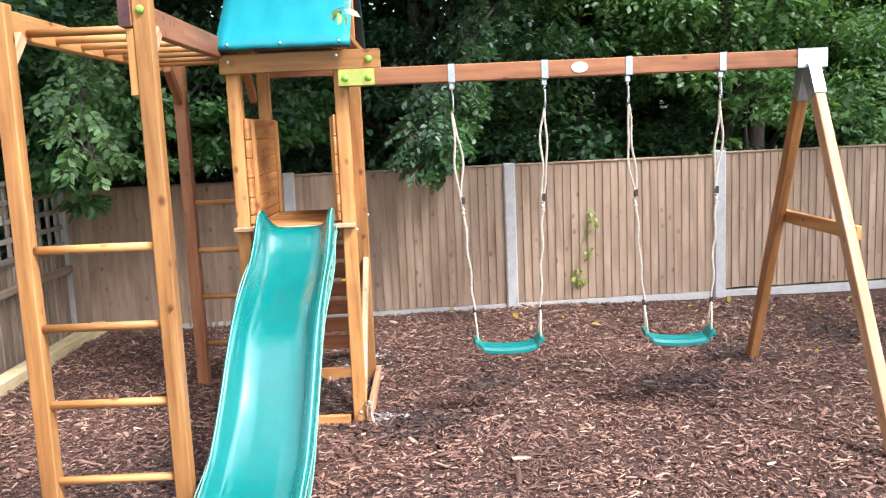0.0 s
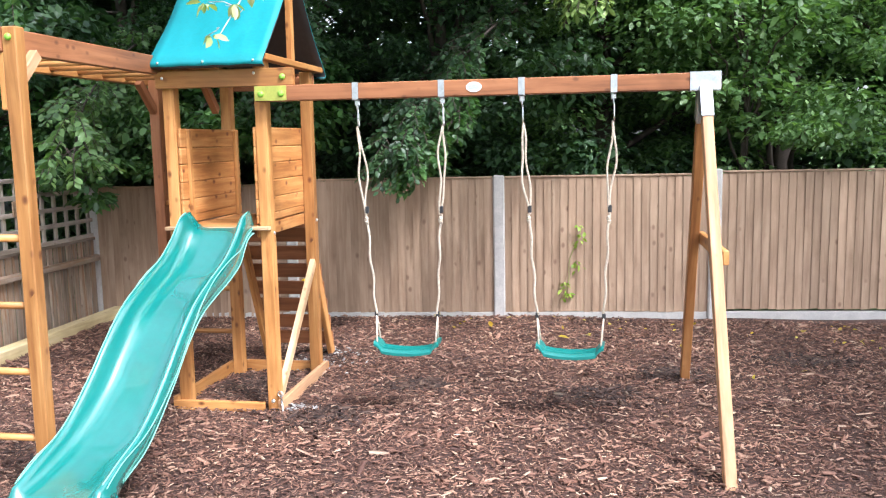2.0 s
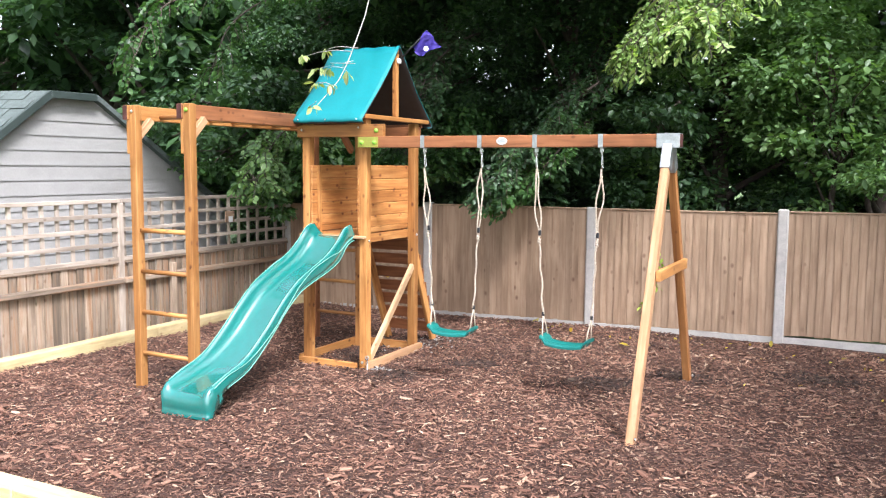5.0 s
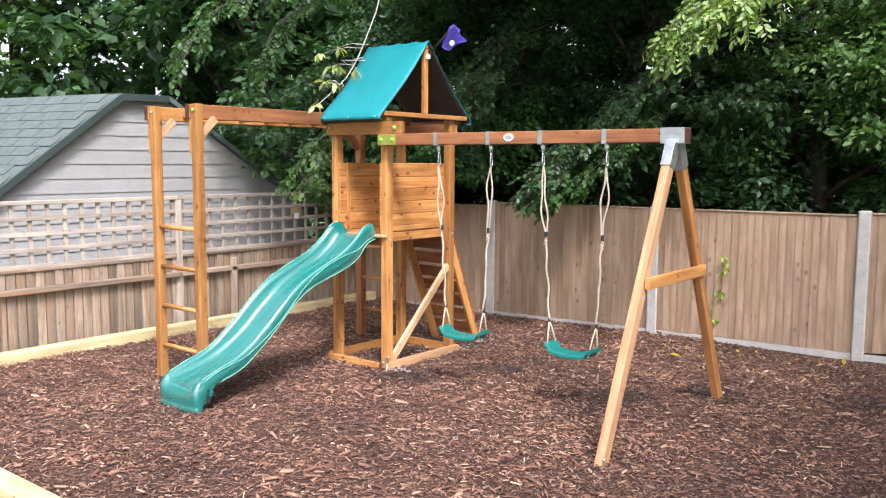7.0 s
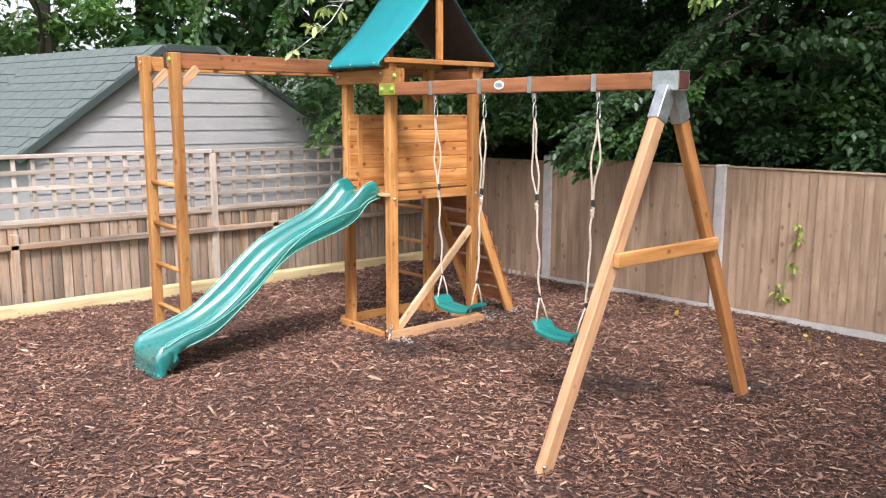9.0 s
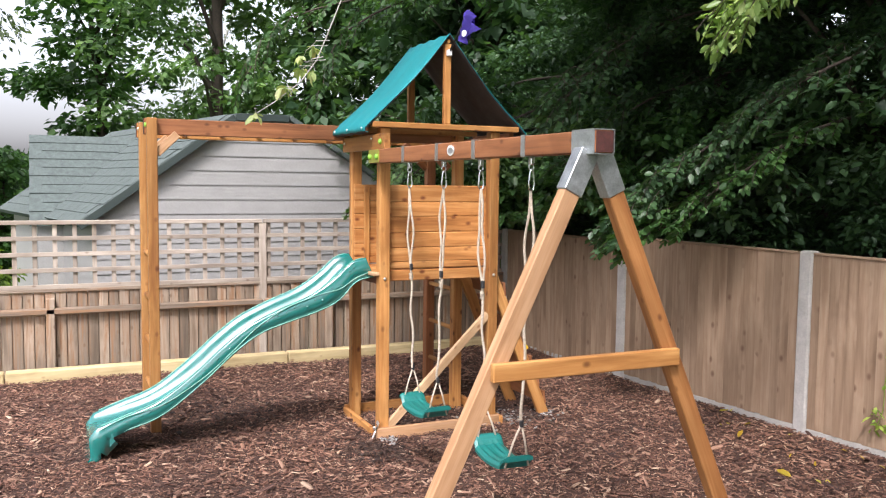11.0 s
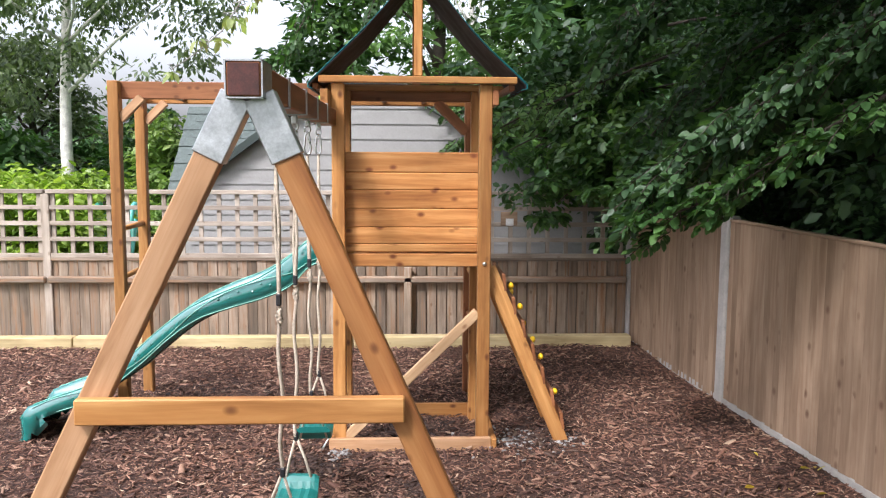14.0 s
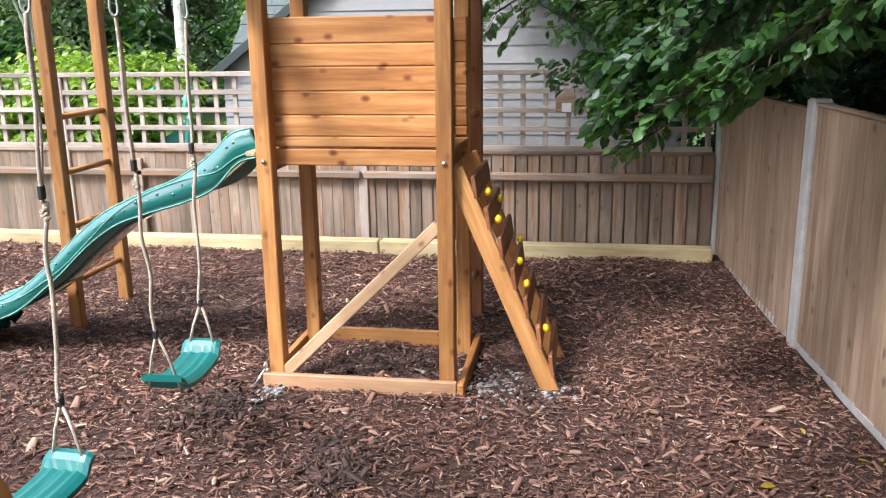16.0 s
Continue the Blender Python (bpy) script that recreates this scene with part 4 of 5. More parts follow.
slide = thing("slide", (-0.316, -0.9, 0), "glossy green plastic wavy slide running down to the bark", "slide")
body = part("chute", slide_mesh(), SLIDE, slide, "", None, True)
for s in (-1, 1):
    xs = -0.316 + s * 0.2125
    pts = []
    for i in range(60):
        t = 0.25 + 9.5 * i / 59
        r, h = curve_at(RIM, t), curve_at(HEM, t)
        f = 0.42 + 0.36 * math.sin(t * 1.15 + 0.6)
        pts.append((xs + s * 0.0015, r[0] * (1 - f) + h[0] * f, r[1] * (1 - f) + h[1] * f))
    part("moulded_line", tube(pts, 0.0025, 5), SLIDE_SEAM, body, "pale moulded line", None, True)
    pts = [(-0.316 + s * 0.197, curve_at(RIM, 0.3 + 9.4 * i / 59)[0], curve_at(RIM, 0.3 + 9.4 * i / 59)[1] + 0.001) for i in range(60)]
    part("rim_line", tube(pts, 0.003, 5), SLIDE_SEAM, body, "pale line along the rim", None, True)
    pts = [(xs + s * 0.001, curve_at(HEM, 0.3 + 9.3 * i / 59)[0], curve_at(HEM, 0.3 + 9.3 * i / 59)[1] + 0.008) for i in range(60)]
    part("hem_line", tube(pts, 0.003, 5), SLIDE_SEAM, body, "pale lower seam", None, True)
    rr = random.Random(4)
    for k in range(26):
        t = 1.0 + 8.2 * k / 26 + rr.uniform(-0.1, 0.1)
        r, h = curve_at(RIM, t), curve_at(HEM, t)
        f = rr.uniform(0.25, 0.62)
        bm = bmesh.new()
        bmesh.ops.create_uvsphere(bm, u_segments=8, v_segments=5, radius=rr.uniform(0.006, 0.011))
        bmesh.ops.scale(bm, vec=(0.5, 1, 1), verts=bm.verts)
        part("moulded_bubble", bm, SLIDE, body, "", Matrix.Translation((xs - s * 0.003, r[0] * (1 - f) + h[0] * f, r[1] * (1 - f) + h[1] * f)), True)

# ---- climbing wall at the back of the tower ----
climb = thing("climbing_wall", (-0.335, 1.2, 0), "stained timber climbing ramp of tilted planks with yellow holds", "climbing wall")
CT, CB = Vector((0, 0.985, 1.05)), Vector((0, 1.46, -0.06))
for x in (-0.075, -0.595):
    bar("side_rail", (x, CT.y, CT.z), (x, CB.y, CB.z), 0.085, 0.034, (0, 1, 0.4), WOOD, climb)
for i in range(7):
    s = 0.09 + 0.128 * i
    c = CT.lerp(CB, s) + Vector((0, 0.052, 0.012))
    m = Matrix.Translation((-0.335, c.y, c.z)) @ pose(0, 0, 0, 8, 0, 0) @ pose(0, 0, 0, 0, 90, 0)
    part("plank", block(0.105, 0.02, 0.555, 0.003), WOOD_DARK, climb, "", m)
rr = random.Random(8)
HOLDS = ((-0.17, 0.13), (-0.13, 0.24), (-0.22, 0.44), (-0.14, 0.52), (-0.15, 0.72), (-0.42, 0.2), (-0.5, 0.4))
for x, s in HOLDS:
    c = CT.lerp(CB, s) + Vector((0, 0.085, 0.02))
    bm = bmesh.new()
    bmesh.ops.create_icosphere(bm, subdivisions=2, radius=0.022)
    for v in bm.verts:
        v.co *= 1 + 0.25 * noise.noise(v.co * 60 + Vector((x * 50, s * 40, 0)))
    bmesh.ops.scale(bm, vec=(1.15, 0.8, 0.95), verts=bm.verts)
    part("climbing_hold", bm, YELLOW, climb, "moulded yellow climbing hold", Matrix.Translation((x, c.y, c.z)), True)


# ---- cement round the feet ----
def cement(cx, cy, r, seed):
    bm = bmesh.new()
    zb = bed_height(cx, cy) + 0.012
    mid = bm.verts.new((cx, cy, zb + 0.006))
    ring1, ring2 = [], []
    for i in range(22):
        a = 2 * math.pi * i / 22
        k = r * (0.75 + 0.5 * noise.noise((math.cos(a) * 1.6, math.sin(a) * 1.6, seed)))
        ring1.append(bm.verts.new((cx + 0.6 * k * math.cos(a), cy + 0.6 * k * math.sin(a), zb + 0.002)))
        ring2.append(bm.verts.new((cx + k * math.cos(a), cy + k * math.sin(a), zb - 0.025)))
    for i in range(22):
        j = (i + 1) % 22
        bm.faces.new((mid, ring1[i], ring1[j]))
        bm.faces.new((ring1[i], ring2[i], ring2[j], ring1[j]))
    ob = part("cement_footing", bm, CEMENT)
    tagged(ob, "rough grey cement patch at the bark surface", "cement", "cement footings")


cement(-0.10, 1.22, 0.24, 1.0)
cement(0.10, 0.10, 0.11, 5.0)
cement(-0.05, 1.44, 0.13, 9.0)
rngc = random.Random(12)
bm = bmesh.new()
for k in range(150):
    cx, cy, spread = rngc.choice(((-0.10, 1.22, 0.13), (-0.05, 1.44, 0.09), (0.10, 0.10, 0.06), (-0.12, 1.15, 0.16)))
    x, y, r = cx + rngc.gauss(0, spread), cy + rngc.gauss(0, spread * 0.8), rngc.uniform(0.004, 0.015)
    m = Matrix.Translation((x, y, bed_height(x, y) + 0.018)) @ pose(0, 0, 0, rngc.uniform(0, 40), rngc.uniform(0, 40), rngc.uniform(0, 360)) @ Matrix.Diagonal((1.4, 1, 0.5, 1))
    bmesh.ops.create_icosphere(bm, subdivisions=1, radius=r, matrix=m)
tagged(part("cement_crumbs", bm, CRUMB), "scattered whitish crumbs of cement on the bark", "cement", "", "stuff")


# ---- trees and hedges ----
LEAF_SHAPE = np.array([[0, 0, 0], [0.30, -0.26, 0.07], [0.68, -0.24, 0.05], [1, 0, -0.06], [0.68, 0.24, 0.05], [0.30, 0.26, 0.07], [0.5, 0, -0.01]], float)
LEAF_TRIS = np.array([[0, 1, 6], [1, 2, 6], [2, 3, 6], [3, 4, 6], [4, 5, 6], [5, 0, 6]])


SIMPLE_SHAPE = np.array([[0, 0, 0], [0.48, -0.30, 0.06], [1, 0, -0.05], [0.48, 0.30, 0.06]], float)
SIMPLE_TRIS = np.array([[0, 1, 2], [0, 2, 3]])


def leaf_cloud(name, centres, radii, per, size, mat, parent, seed, droop=0.35, slim=1.0):
    """Leaves gathered in flattened sprays: each spray is a clump with most leaves near its upper, outer skin."""
    rng = np.random.default_rng(seed)
    centres, radii = np.asarray(centres, float), np.asarray(radii, float)
    k = len(centres)
    n = k * per
    idx = np.repeat(np.arange(k), per)
    d = rng.normal(size=(n, 3))
    d /= np.linalg.norm(d, axis=1)[:, None]
    rad = rng.random(n) ** 0.45
    pos = centres[idx] + d * rad[:, None] * radii[idx]
    out = d * np.array([1, 1, 0.5])
    yaw = np.arctan2(out[:, 1], out[:, 0]) + rng.normal(0, 0.9, n)
    pitch = -droop + rng.normal(0, 0.42, n)
    roll = rng.normal(0, 0.55, n)
    ln = size * rng.lognormal(0, 0.25, n)
    shape, tris = (SIMPLE_SHAPE, SIMPLE_TRIS) if size > 0.0835 or per > 250 else (LEAF_SHAPE, LEAF_TRIS)
    p = shape[None] * np.stack([ln, ln * slim, ln], -1)[:, None]
    c, s = np.cos(roll)[:, None], np.sin(roll)[:, None]
    p = np.stack([p[..., 0], c * p[..., 1] - s * p[..., 2], s * p[..., 1] + c * p[..., 2]], -1)
    c, s = np.cos(pitch)[:, None], np.sin(pitch)[:, None]
    p = np.stack([c * p[..., 0] - s * p[..., 2], p[..., 1], s * p[..., 0] + c * p[..., 2]], -1)
    c, s = np.cos(yaw)[:, None], np.sin(yaw)[:, None]
    p = np.stack([c * p[..., 0] - s * p[..., 1], s * p[..., 0] + c * p[..., 1], p[..., 2]], -1)
    p += pos[:, None]
    f = (tris[None] + len(shape) * np.arange(n)[:, None, None]).reshape(-1, 3)
    return put(name, soup(name, p.reshape(-1, 3), f, mat), parent)


def limb_points(a, b, sag, rng, n=7):
    a, b = Vector(a), Vector(b)
    return [a.lerp(b, i / (n - 1)) + Vector((rng.uniform(-0.05, 0.05), rng.uniform(-0.05, 0.05), sag * math.sin(math.pi * i / (n - 1)))) for i in range(n)]


def tree(x, y, high, spread, clumps, per, size, mat, seed, label, low=0.9, trunk=TRUNK, r=0.14, clump_r=0.55, z0=-0.1, droop=0.35, slim=1.0, flat=0.55, group="trees behind the fence"):
    rng = random.Random(seed)
    t = thing("tree", (x, y, z0), label, "tree", group)
    lean = Vector((rng.uniform(-0.3, 0.3), rng.uniform(-0.3, 0.3), 0))
    trunk_pts = [Vector((x, y, z0)) + Vector((0, 0, high * 0.85)) * (i / 9) + lean * (i / 9) ** 1.5 + Vector((0.04 * math.sin(i * 1.3), 0.04 * math.cos(i * 1.1), 0)) for i in range(10)]
    part("trunk", tube(trunk_pts, r, 9, False, r * 0.3), trunk, t, "", None, True)
    cs, rs = [], []
    for i in range(clumps):
        a = rng.uniform(0, 2 * math.pi)
        h = low + (high - low) * rng.random() ** 0.9
        shape = 0.55 + 0.45 * math.sin(math.pi * min(1, (h - low) / (high - low) * 0.8 + 0.15))
        d = spread * shape * rng.random() ** 0.5
        cs.append((x + d * math.cos(a), y + d * math.sin(a), z0 + h))
        q = clump_r * rng.uniform(0.6, 1.3)
        rs.append((q, q, q * flat))
    for i in range(0, clumps, max(1, clumps // 9)):
        c = cs[i]
        k = min(8, max(2, int(9 * (c[2] - z0 - 0.5) / high)))
        pts = limb_points(trunk_pts[k], c, 0.1, rng)
        part("limb", tube(pts, r * 0.32, 6, False, r * 0.07), trunk, t, "", None, True)
    leaf_cloud("crown", cs, rs, per, size, mat, t, seed, droop, slim)
    return t


BROAD = "broad-leaved tree with dark green summer foliage behind the fence"
# near row along the fence; left leaf tones hold shade, right ones sun
NEAR = [(-3.4, 4.5, 5.2, 1.7, LEAF_DARK, 11), (-1.6, 4.4, 5.0, 1.6, LEAF_DARK, 12), (0.4, 4.5, 4.6, 1.55, LEAF_DARK, 13), (2.2, 5.0, 5.0, 1.5, LEAF_MID, 14),
        (3.9, 4.6, 5.2, 1.6, LEAF_MID, 15), (5.9, 5.3, 5.4, 1.8, LEAF_MID, 16), (8.0, 5.6, 5.4, 1.9, LEAF_MID, 17)]
for x, y, h, sp, mat, sd in NEAR:
    tree(x, y, h, sp, 96, 330, 0.068, mat, sd, BROAD, 0.9, clump_r=0.42)
# undergrowth behind the boards
for i, x in enumerate((-3.5, -2.3, -1.0, 0.4, 1.8, 3.2, 4.6, 6.0)):
    tree(x, 3.95 + 0.077 * x + 0.2 * (i % 2), 1.7, 0.55, 34, 110, 0.085, LEAF_DARK, 30 + i, "dark green shrub growing behind the fence", 0.1, r=0.04, clump_r=0.32, group="shrubs behind the fence")
tree(-3.35, 2.75, 1.9, 0.4, 34, 110, 0.085, LEAF_DARK, 39, "dark green shrub growing behind the fence", 0.1, r=0.04, clump_r=0.3, group="shrubs behind the fence")
# second row, taller and darker
for i, (x, y) in enumerate(((-6.0, 7.0), (-3.6, 7.4), (-1.2, 7.2), (1.2, 7.6), (3.6, 7.6), (6.2, 8.0), (9.0, 8.2), (11.5, 7.0))):
    tree(x, y, 7.5, 2.3, 80, 110, 0.28, LEAF_DARK, 40 + i, "tall dark tree standing behind the first row", 0.6, clump_r=0.75, r=0.2)
tree(-6.5, 4.3, 6.8, 1.9, 80, 120, 0.20, LEAF_DARK, 60, "tall dark tree standing behind the shed", 0.8, clump_r=0.6, r=0.16)
tree(3.5, 3.9, 3.8, 0.8, 40, 110, 0.085, LEAF_MID, 73, "young tree with mid-green foliage above the fence", 1.7, clump_r=0.32, r=0.05)


def overhang(x, y, z, ex, ey, ez, clumps, per, size, mat, seed, label, clump_r=0.3):
    """A bough that reaches over the fence, with its sprays of leaves."""
    rng = random.Random(seed)
    a, b = Vector((x, y, z)), Vector((ex, ey, ez))
    t = thing("overhanging_bough", a, label, "tree bough", "boughs over the fence")
    pts = limb_points(a, b, 0.12, rng, 10)
    part("branch", tube(pts, 0.022, 6, False, 0.006), TRUNK, t, "", None, True)
    cs, rs = [], []
    for i in range(clumps):
        s = rng.uniform(0.25, 1.03)
        c = a.lerp(b, s) + Vector((rng.uniform(-0.42, 0.42), rng.uniform(-0.3, 0.3), rng.uniform(-0.30, 0.34) * (1.15 - 0.5 * s)))
        cs.append(c)
        q = clump_r * rng.uniform(0.6, 1.2)
        rs.append((q, q, q * 0.42))
        if i % 2 == 0:
            part("twig", tube(limb_points(a.lerp(b, s * 0.9), c, 0.03, rng, 5), 0.009, 5, False, 0.003), TRUNK, t, "", None, True)
    leaf_cloud("leaves", cs, rs, per, size, mat, t, seed, 0.45)
    return pts[-1]

def spray_bough(line, twigs, reach, leaf, mat, seed, label, hang=0.16, slim=1.12, per=8, lift=0.2):
    """A bough along a bent line, set with drooping twigs that carry their leaves in two flat rows."""
    rng = random.Random(seed)
    pts = [Vector(p) for p in line]
    fine = [Vector(curve_at(line, (len(line) - 1) * i / 24)) for i in range(25)]
    t = thing("overhanging_bough", pts[0], label, "tree bough", "boughs over the fence")
    part("branch", tube(fine, 0.015, 7, False, 0.004), TRUNK, t, "", None, True)
    verts, faces = [], []
    stems = bmesh.new()
    for i in range(twigs):
        s = 0.06 + 0.94 * (i + rng.random()) / twigs
        a = Vector(curve_at(line, (len(line) - 1) * min(s, 0.999)))
        along = (Vector(curve_at(line, (len(line) - 1) * min(s + 0.02, 1.0))) - Vector(curve_at(line, (len(line) - 1) * max(s - 0.02, 0)))).normalized()
        side = along.cross(Vector((0, 0, 1))).normalized()
        turn = rng.uniform(-1, 1)
        start = a + side * turn * reach * 0.5 + Vector((0, 0, rng.uniform(-0.45, 0.5) * reach))
        way = (along * rng.uniform(0.4, 1.1) + side * turn * rng.uniform(0.3, 1.0) + Vector((0, 0, rng.uniform(-0.25, lift)))).normalized()
        ln = reach * rng.uniform(0.55, 1.15)
        twig = [start + way * ln * k / 5 + Vector((0, 0, -hang * ln * (k / 5) ** 2)) for k in range(6)]
        for u, v in ((a, twig[0]), *zip(twig, twig[1:])):
            z = v - u
            x = z.cross(Vector((0.2, 0.3, 0.9))).normalized() * 0.0028
            y = z.cross(x).normalized() * 0.0028
            q = [stems.verts.new(p) for p in (u + x, u - x * 0.5 + y, u - x * 0.5 - y, v + x, v - x * 0.5 + y, v - x * 0.5 - y)]
            for f in ((0, 1, 4, 3), (1, 2, 5, 4), (2, 0, 3, 5)):
                stems.faces.new([q[k] for k in f])
        flat = (Vector((rng.uniform(-0.7, 0.7), rng.uniform(-0.7, 0.7), 1)) - way * 0.2).normalized()
        for k in range(2 * per):
            f = (k + 0.6) / (2 * per) * 5
            j = min(int(f), 4)
            at = twig[j].lerp(twig[j + 1], f - j)
            d = (twig[j + 1] - twig[j]).normalized()
            out = d.cross(flat).normalized() * (1 if k % 2 else -1)
            lean = 0.5 + 0.5 * f / 5
            tip = (out * rng.uniform(0.7, 1.1) + d * lean * rng.uniform(0.5, 1.4) + Vector((rng.uniform(-0.3, 0.3), rng.uniform(-0.3, 0.3), rng.uniform(-0.6, 0.2)))).normalized()
            wide = tip.cross(flat + Vector((rng.uniform(-0.8, 0.8), rng.uniform(-0.8, 0.8), 0))).normalized()
            up = wide.cross(tip)
            size = leaf * rng.uniform(0.65, 1.2) * (1.05 - 0.3 * abs(f / 5 - 0.5))
            base = 7 * (len(verts) // 7)
            for p in LEAF_SHAPE:
                verts.append(at + tip * (p[0] * size + 0.008) + wide * (p[1] * size * slim) + up * (p[2] * size))
            faces.extend(tuple(base + c for c in tri) for tri in LEAF_TRIS)
    tagged(part("twig_work", stems, TRUNK, t), kind="stuff")
    tagged(put("leaves", soup("leaves", np.array([tuple(v) for v in verts]), np.array(faces), mat), t), kind="stuff")


LOW = "bough of broad green leaves hanging over the fence"
overhang(-2.2, 4.0, 2.6, -2.25, 2.05, 1.62, 34, 120, 0.076, LEAF_MID, 81, LOW)
overhang(-1.4, 4.0, 2.7, -1.6, 2.2, 1.62, 34, 120, 0.076, LEAF, 82, LOW)
overhang(-0.6, 4.0, 2.6, -0.9, 2.4, 1.6, 28, 120, 0.076, LEAF, 83, LOW)
overhang(0.3, 4.0, 2.4, 0.3, 3.0, 1.72, 18, 70, 0.08, LEAF_DARK, 84, LOW)
# the bough that hangs furthest over the bed beside the tower
spray_bough([(1.3, 4.1, 3.0), (1.0, 3.1, 2.6), (0.70, 2.5, 2.15), (0.50, 2.1, 1.80), (0.36, 1.75, 1.50)], 150, 0.26, 0.070, LEAF_DARK, 301, LOW)
spray_bough([(0.9, 4.0, 2.4), (0.85, 3.1, 2.15), (0.78, 2.5, 1.82), (0.60, 2.1, 1.52), (0.48, 1.75, 1.36)], 80, 0.2, 0.068, LEAF, 302, LOW)
spray_bough([(-0.6, 4.2, 3.5), (-0.5, 3.0, 3.2), (-0.5, 2.2, 2.8), (-0.45, 1.8, 2.4)], 110, 0.3, 0.072, LEAF_DARK, 303, LOW)
spray_bough([(-0.9, 4.2, 2.9), (-0.95, 3.2, 2.6), (-0.9, 2.5, 2.2), (-0.8, 2.15, 1.85)], 50, 0.28, 0.072, LEAF_DARK, 304, LOW)
# boughs that reach past the monkey bars
spray_bough([(-2.4, 3.4, 2.8), (-2.2, 2.2, 2.35), (-1.95, 1.3, 1.95), (-1.65, 0.62, 1.52)], 70, 0.26, 0.070, LEAF_MID, 307, LOW)
spray_bough([(-2.6, 3.2, 4.0), (-2.4, 1.6, 3.7), (-2.22, 0.1, 3.25), (-2.18, -0.4, 2.66)], 60, 0.22, 0.070, LEAF, 308, LOW, 0.6)
spray_bough([(-2.0, 3.2, 4.0), (-1.8, 1.5, 3.6), (-1.74, 0.45, 3.1), (-1.73, 0.15, 2.62)], 40, 0.2, 0.066, LEAF, 309, LOW, 0.5)
PALE = "bough of pale yellow-green leaves hanging over the bed"
spray_bough([(2.4, 4.4, 4.3), (2.3, 3.0, 3.85), (2.1, 1.95, 3.25), (1.85, 1.45, 2.75)], 170, 0.28, 0.080, LEAF_LIGHT, 305, PALE, 0.35, 0.75)
spray_bough([(3.0, 4.4, 4.2), (2.85, 2.9, 3.7), (2.6, 1.8, 3.2), (2.4, 1.25, 2.88)], 120, 0.28, 0.080, LEAF_LIGHT, 306, PALE, 0.35, 0.75)
overhang(1.8, 4.2, 2.5, 1.7, 3.3, 2.1, 14, 70, 0.08, LEAF_DARK, 85, LOW)
overhang(-2.9, 3.6, 3.0, -3.0, 1.3, 2.35, 26, 60, 0.09, LEAF_DARK, 86, LOW)

overhang(-2.9, 3.4, 2.7, -2.95, 0.9, 2.02, 24, 46, 0.085, LEAF_DARK, 87, LOW, 0.2)
overhang(-3.0, 3.2, 2.4, -2.95, 1.5, 1.75, 24, 60, 0.09, LEAF, 88, LOW, 0.24)

# high unseen crown over the bed: carries the twig and shades the corner
bough_end = overhang(-1.6, 4.4, 4.3, 0.46, -0.95, 4.78, 16, 70, 0.12, LEAF, 90, "high bough of broad green leaves reaching over the tower", 0.5)
# unseen trees added on the right to block sun and sky there
tree(9.6, -1.0, 8.6, 3.7, 80, 80, 0.17, LEAF, 95, "tall unseen tree added to shade the bark bed", 4.9, clump_r=0.85, r=0.22, group="overhanging trees")
tree(10.2, -4.2, 8.4, 3.3, 80, 80, 0.17, LEAF, 97, "tall unseen tree added to shade the bark bed", 4.6, clump_r=0.85, r=0.22, group="overhanging trees")
tree(11.5, 3.8, 8.0, 3.0, 80, 90, 0.17, LEAF_DARK, 96, "tall unseen tree added to shade the bark bed", 3.0, clump_r=0.8, r=0.2, group="overhanging trees")

# unseen boughs put here to shade the fence, bed and near row
HIGH = "high unseen bough added to shade the fence and bed"
for k, (x0, x1, ye, ze) in enumerate(((1.6, 1.2, 0.9, 4.4), (0.3, 0.6, 1.5, 4.6), (-1.5, -0.9, 1.3, 4.7), (-1.9, -0.5, 0.0, 4.2))):
    overhang(x0, 5.0, 4.0, x1, ye, ze, 64, 130, 0.135, LEAF_DARK, 150 + k, HIGH, 0.55)
overhang(-2.5, 3.6, 2.3, -2.35, 1.75, 1.30, 36, 110, 0.075, LEAF, 160, LOW, 0.24)

# bronze-tipped twig hanging in front of the canopy
twig = thing("hanging_twig", (0.12, -0.8, 3.4), "thin hanging twig with bronze-green young leaves", "twig")
STEM = [tuple(bough_end), (0.40, -0.5, 4.3), (0.34, -0.25, 3.8), (0.26, -0.22, 3.25), (0.20, -0.28, 2.9), (0.16, -0.36, 2.68), (0.125, -0.42, 2.52), (0.11, -0.52, 2.38), (0.10, -0.68, 2.25), (0.105, -0.80, 2.17)]
SHOOTS = [((0.15, -0.38, 2.64), (-0.10, -0.38, 2.64)), ((0.15, -0.38, 2.62), (-0.30, -0.42, 2.60)), ((0.125, -0.42, 2.52), (-0.12, -0.44, 2.49)), ((0.12, -0.44, 2.48), (0.0, -0.49, 2.47)),
          ((0.11, -0.55, 2.34), (-0.07, -0.56, 2.36)), ((0.105, -0.62, 2.29), (0.12, -0.64, 2.33)), ((0.13, -0.42, 2.54), (0.14, -0.46, 2.45)), ((0.105, -0.76, 2.2), (0.07, -0.8, 2.16))]
part("stem", tube(STEM, 0.007, 6, False, 0.003), TWIG, twig, "", None, True)
tips = []
for k, (a, b) in enumerate(SHOOTS):
    part("shoot", tube(limb_points(a, b, 0.015, random.Random(k), 4), 0.0035, 5, False, 0.002), TWIG, twig, "", None, True)
    tips.append(b)
leaf_cloud("leaves", tips, [(0.028, 0.025, 0.012)] * len(tips), 8, 0.064, LEAF_TIP, twig, 77, 0.95, 0.8)

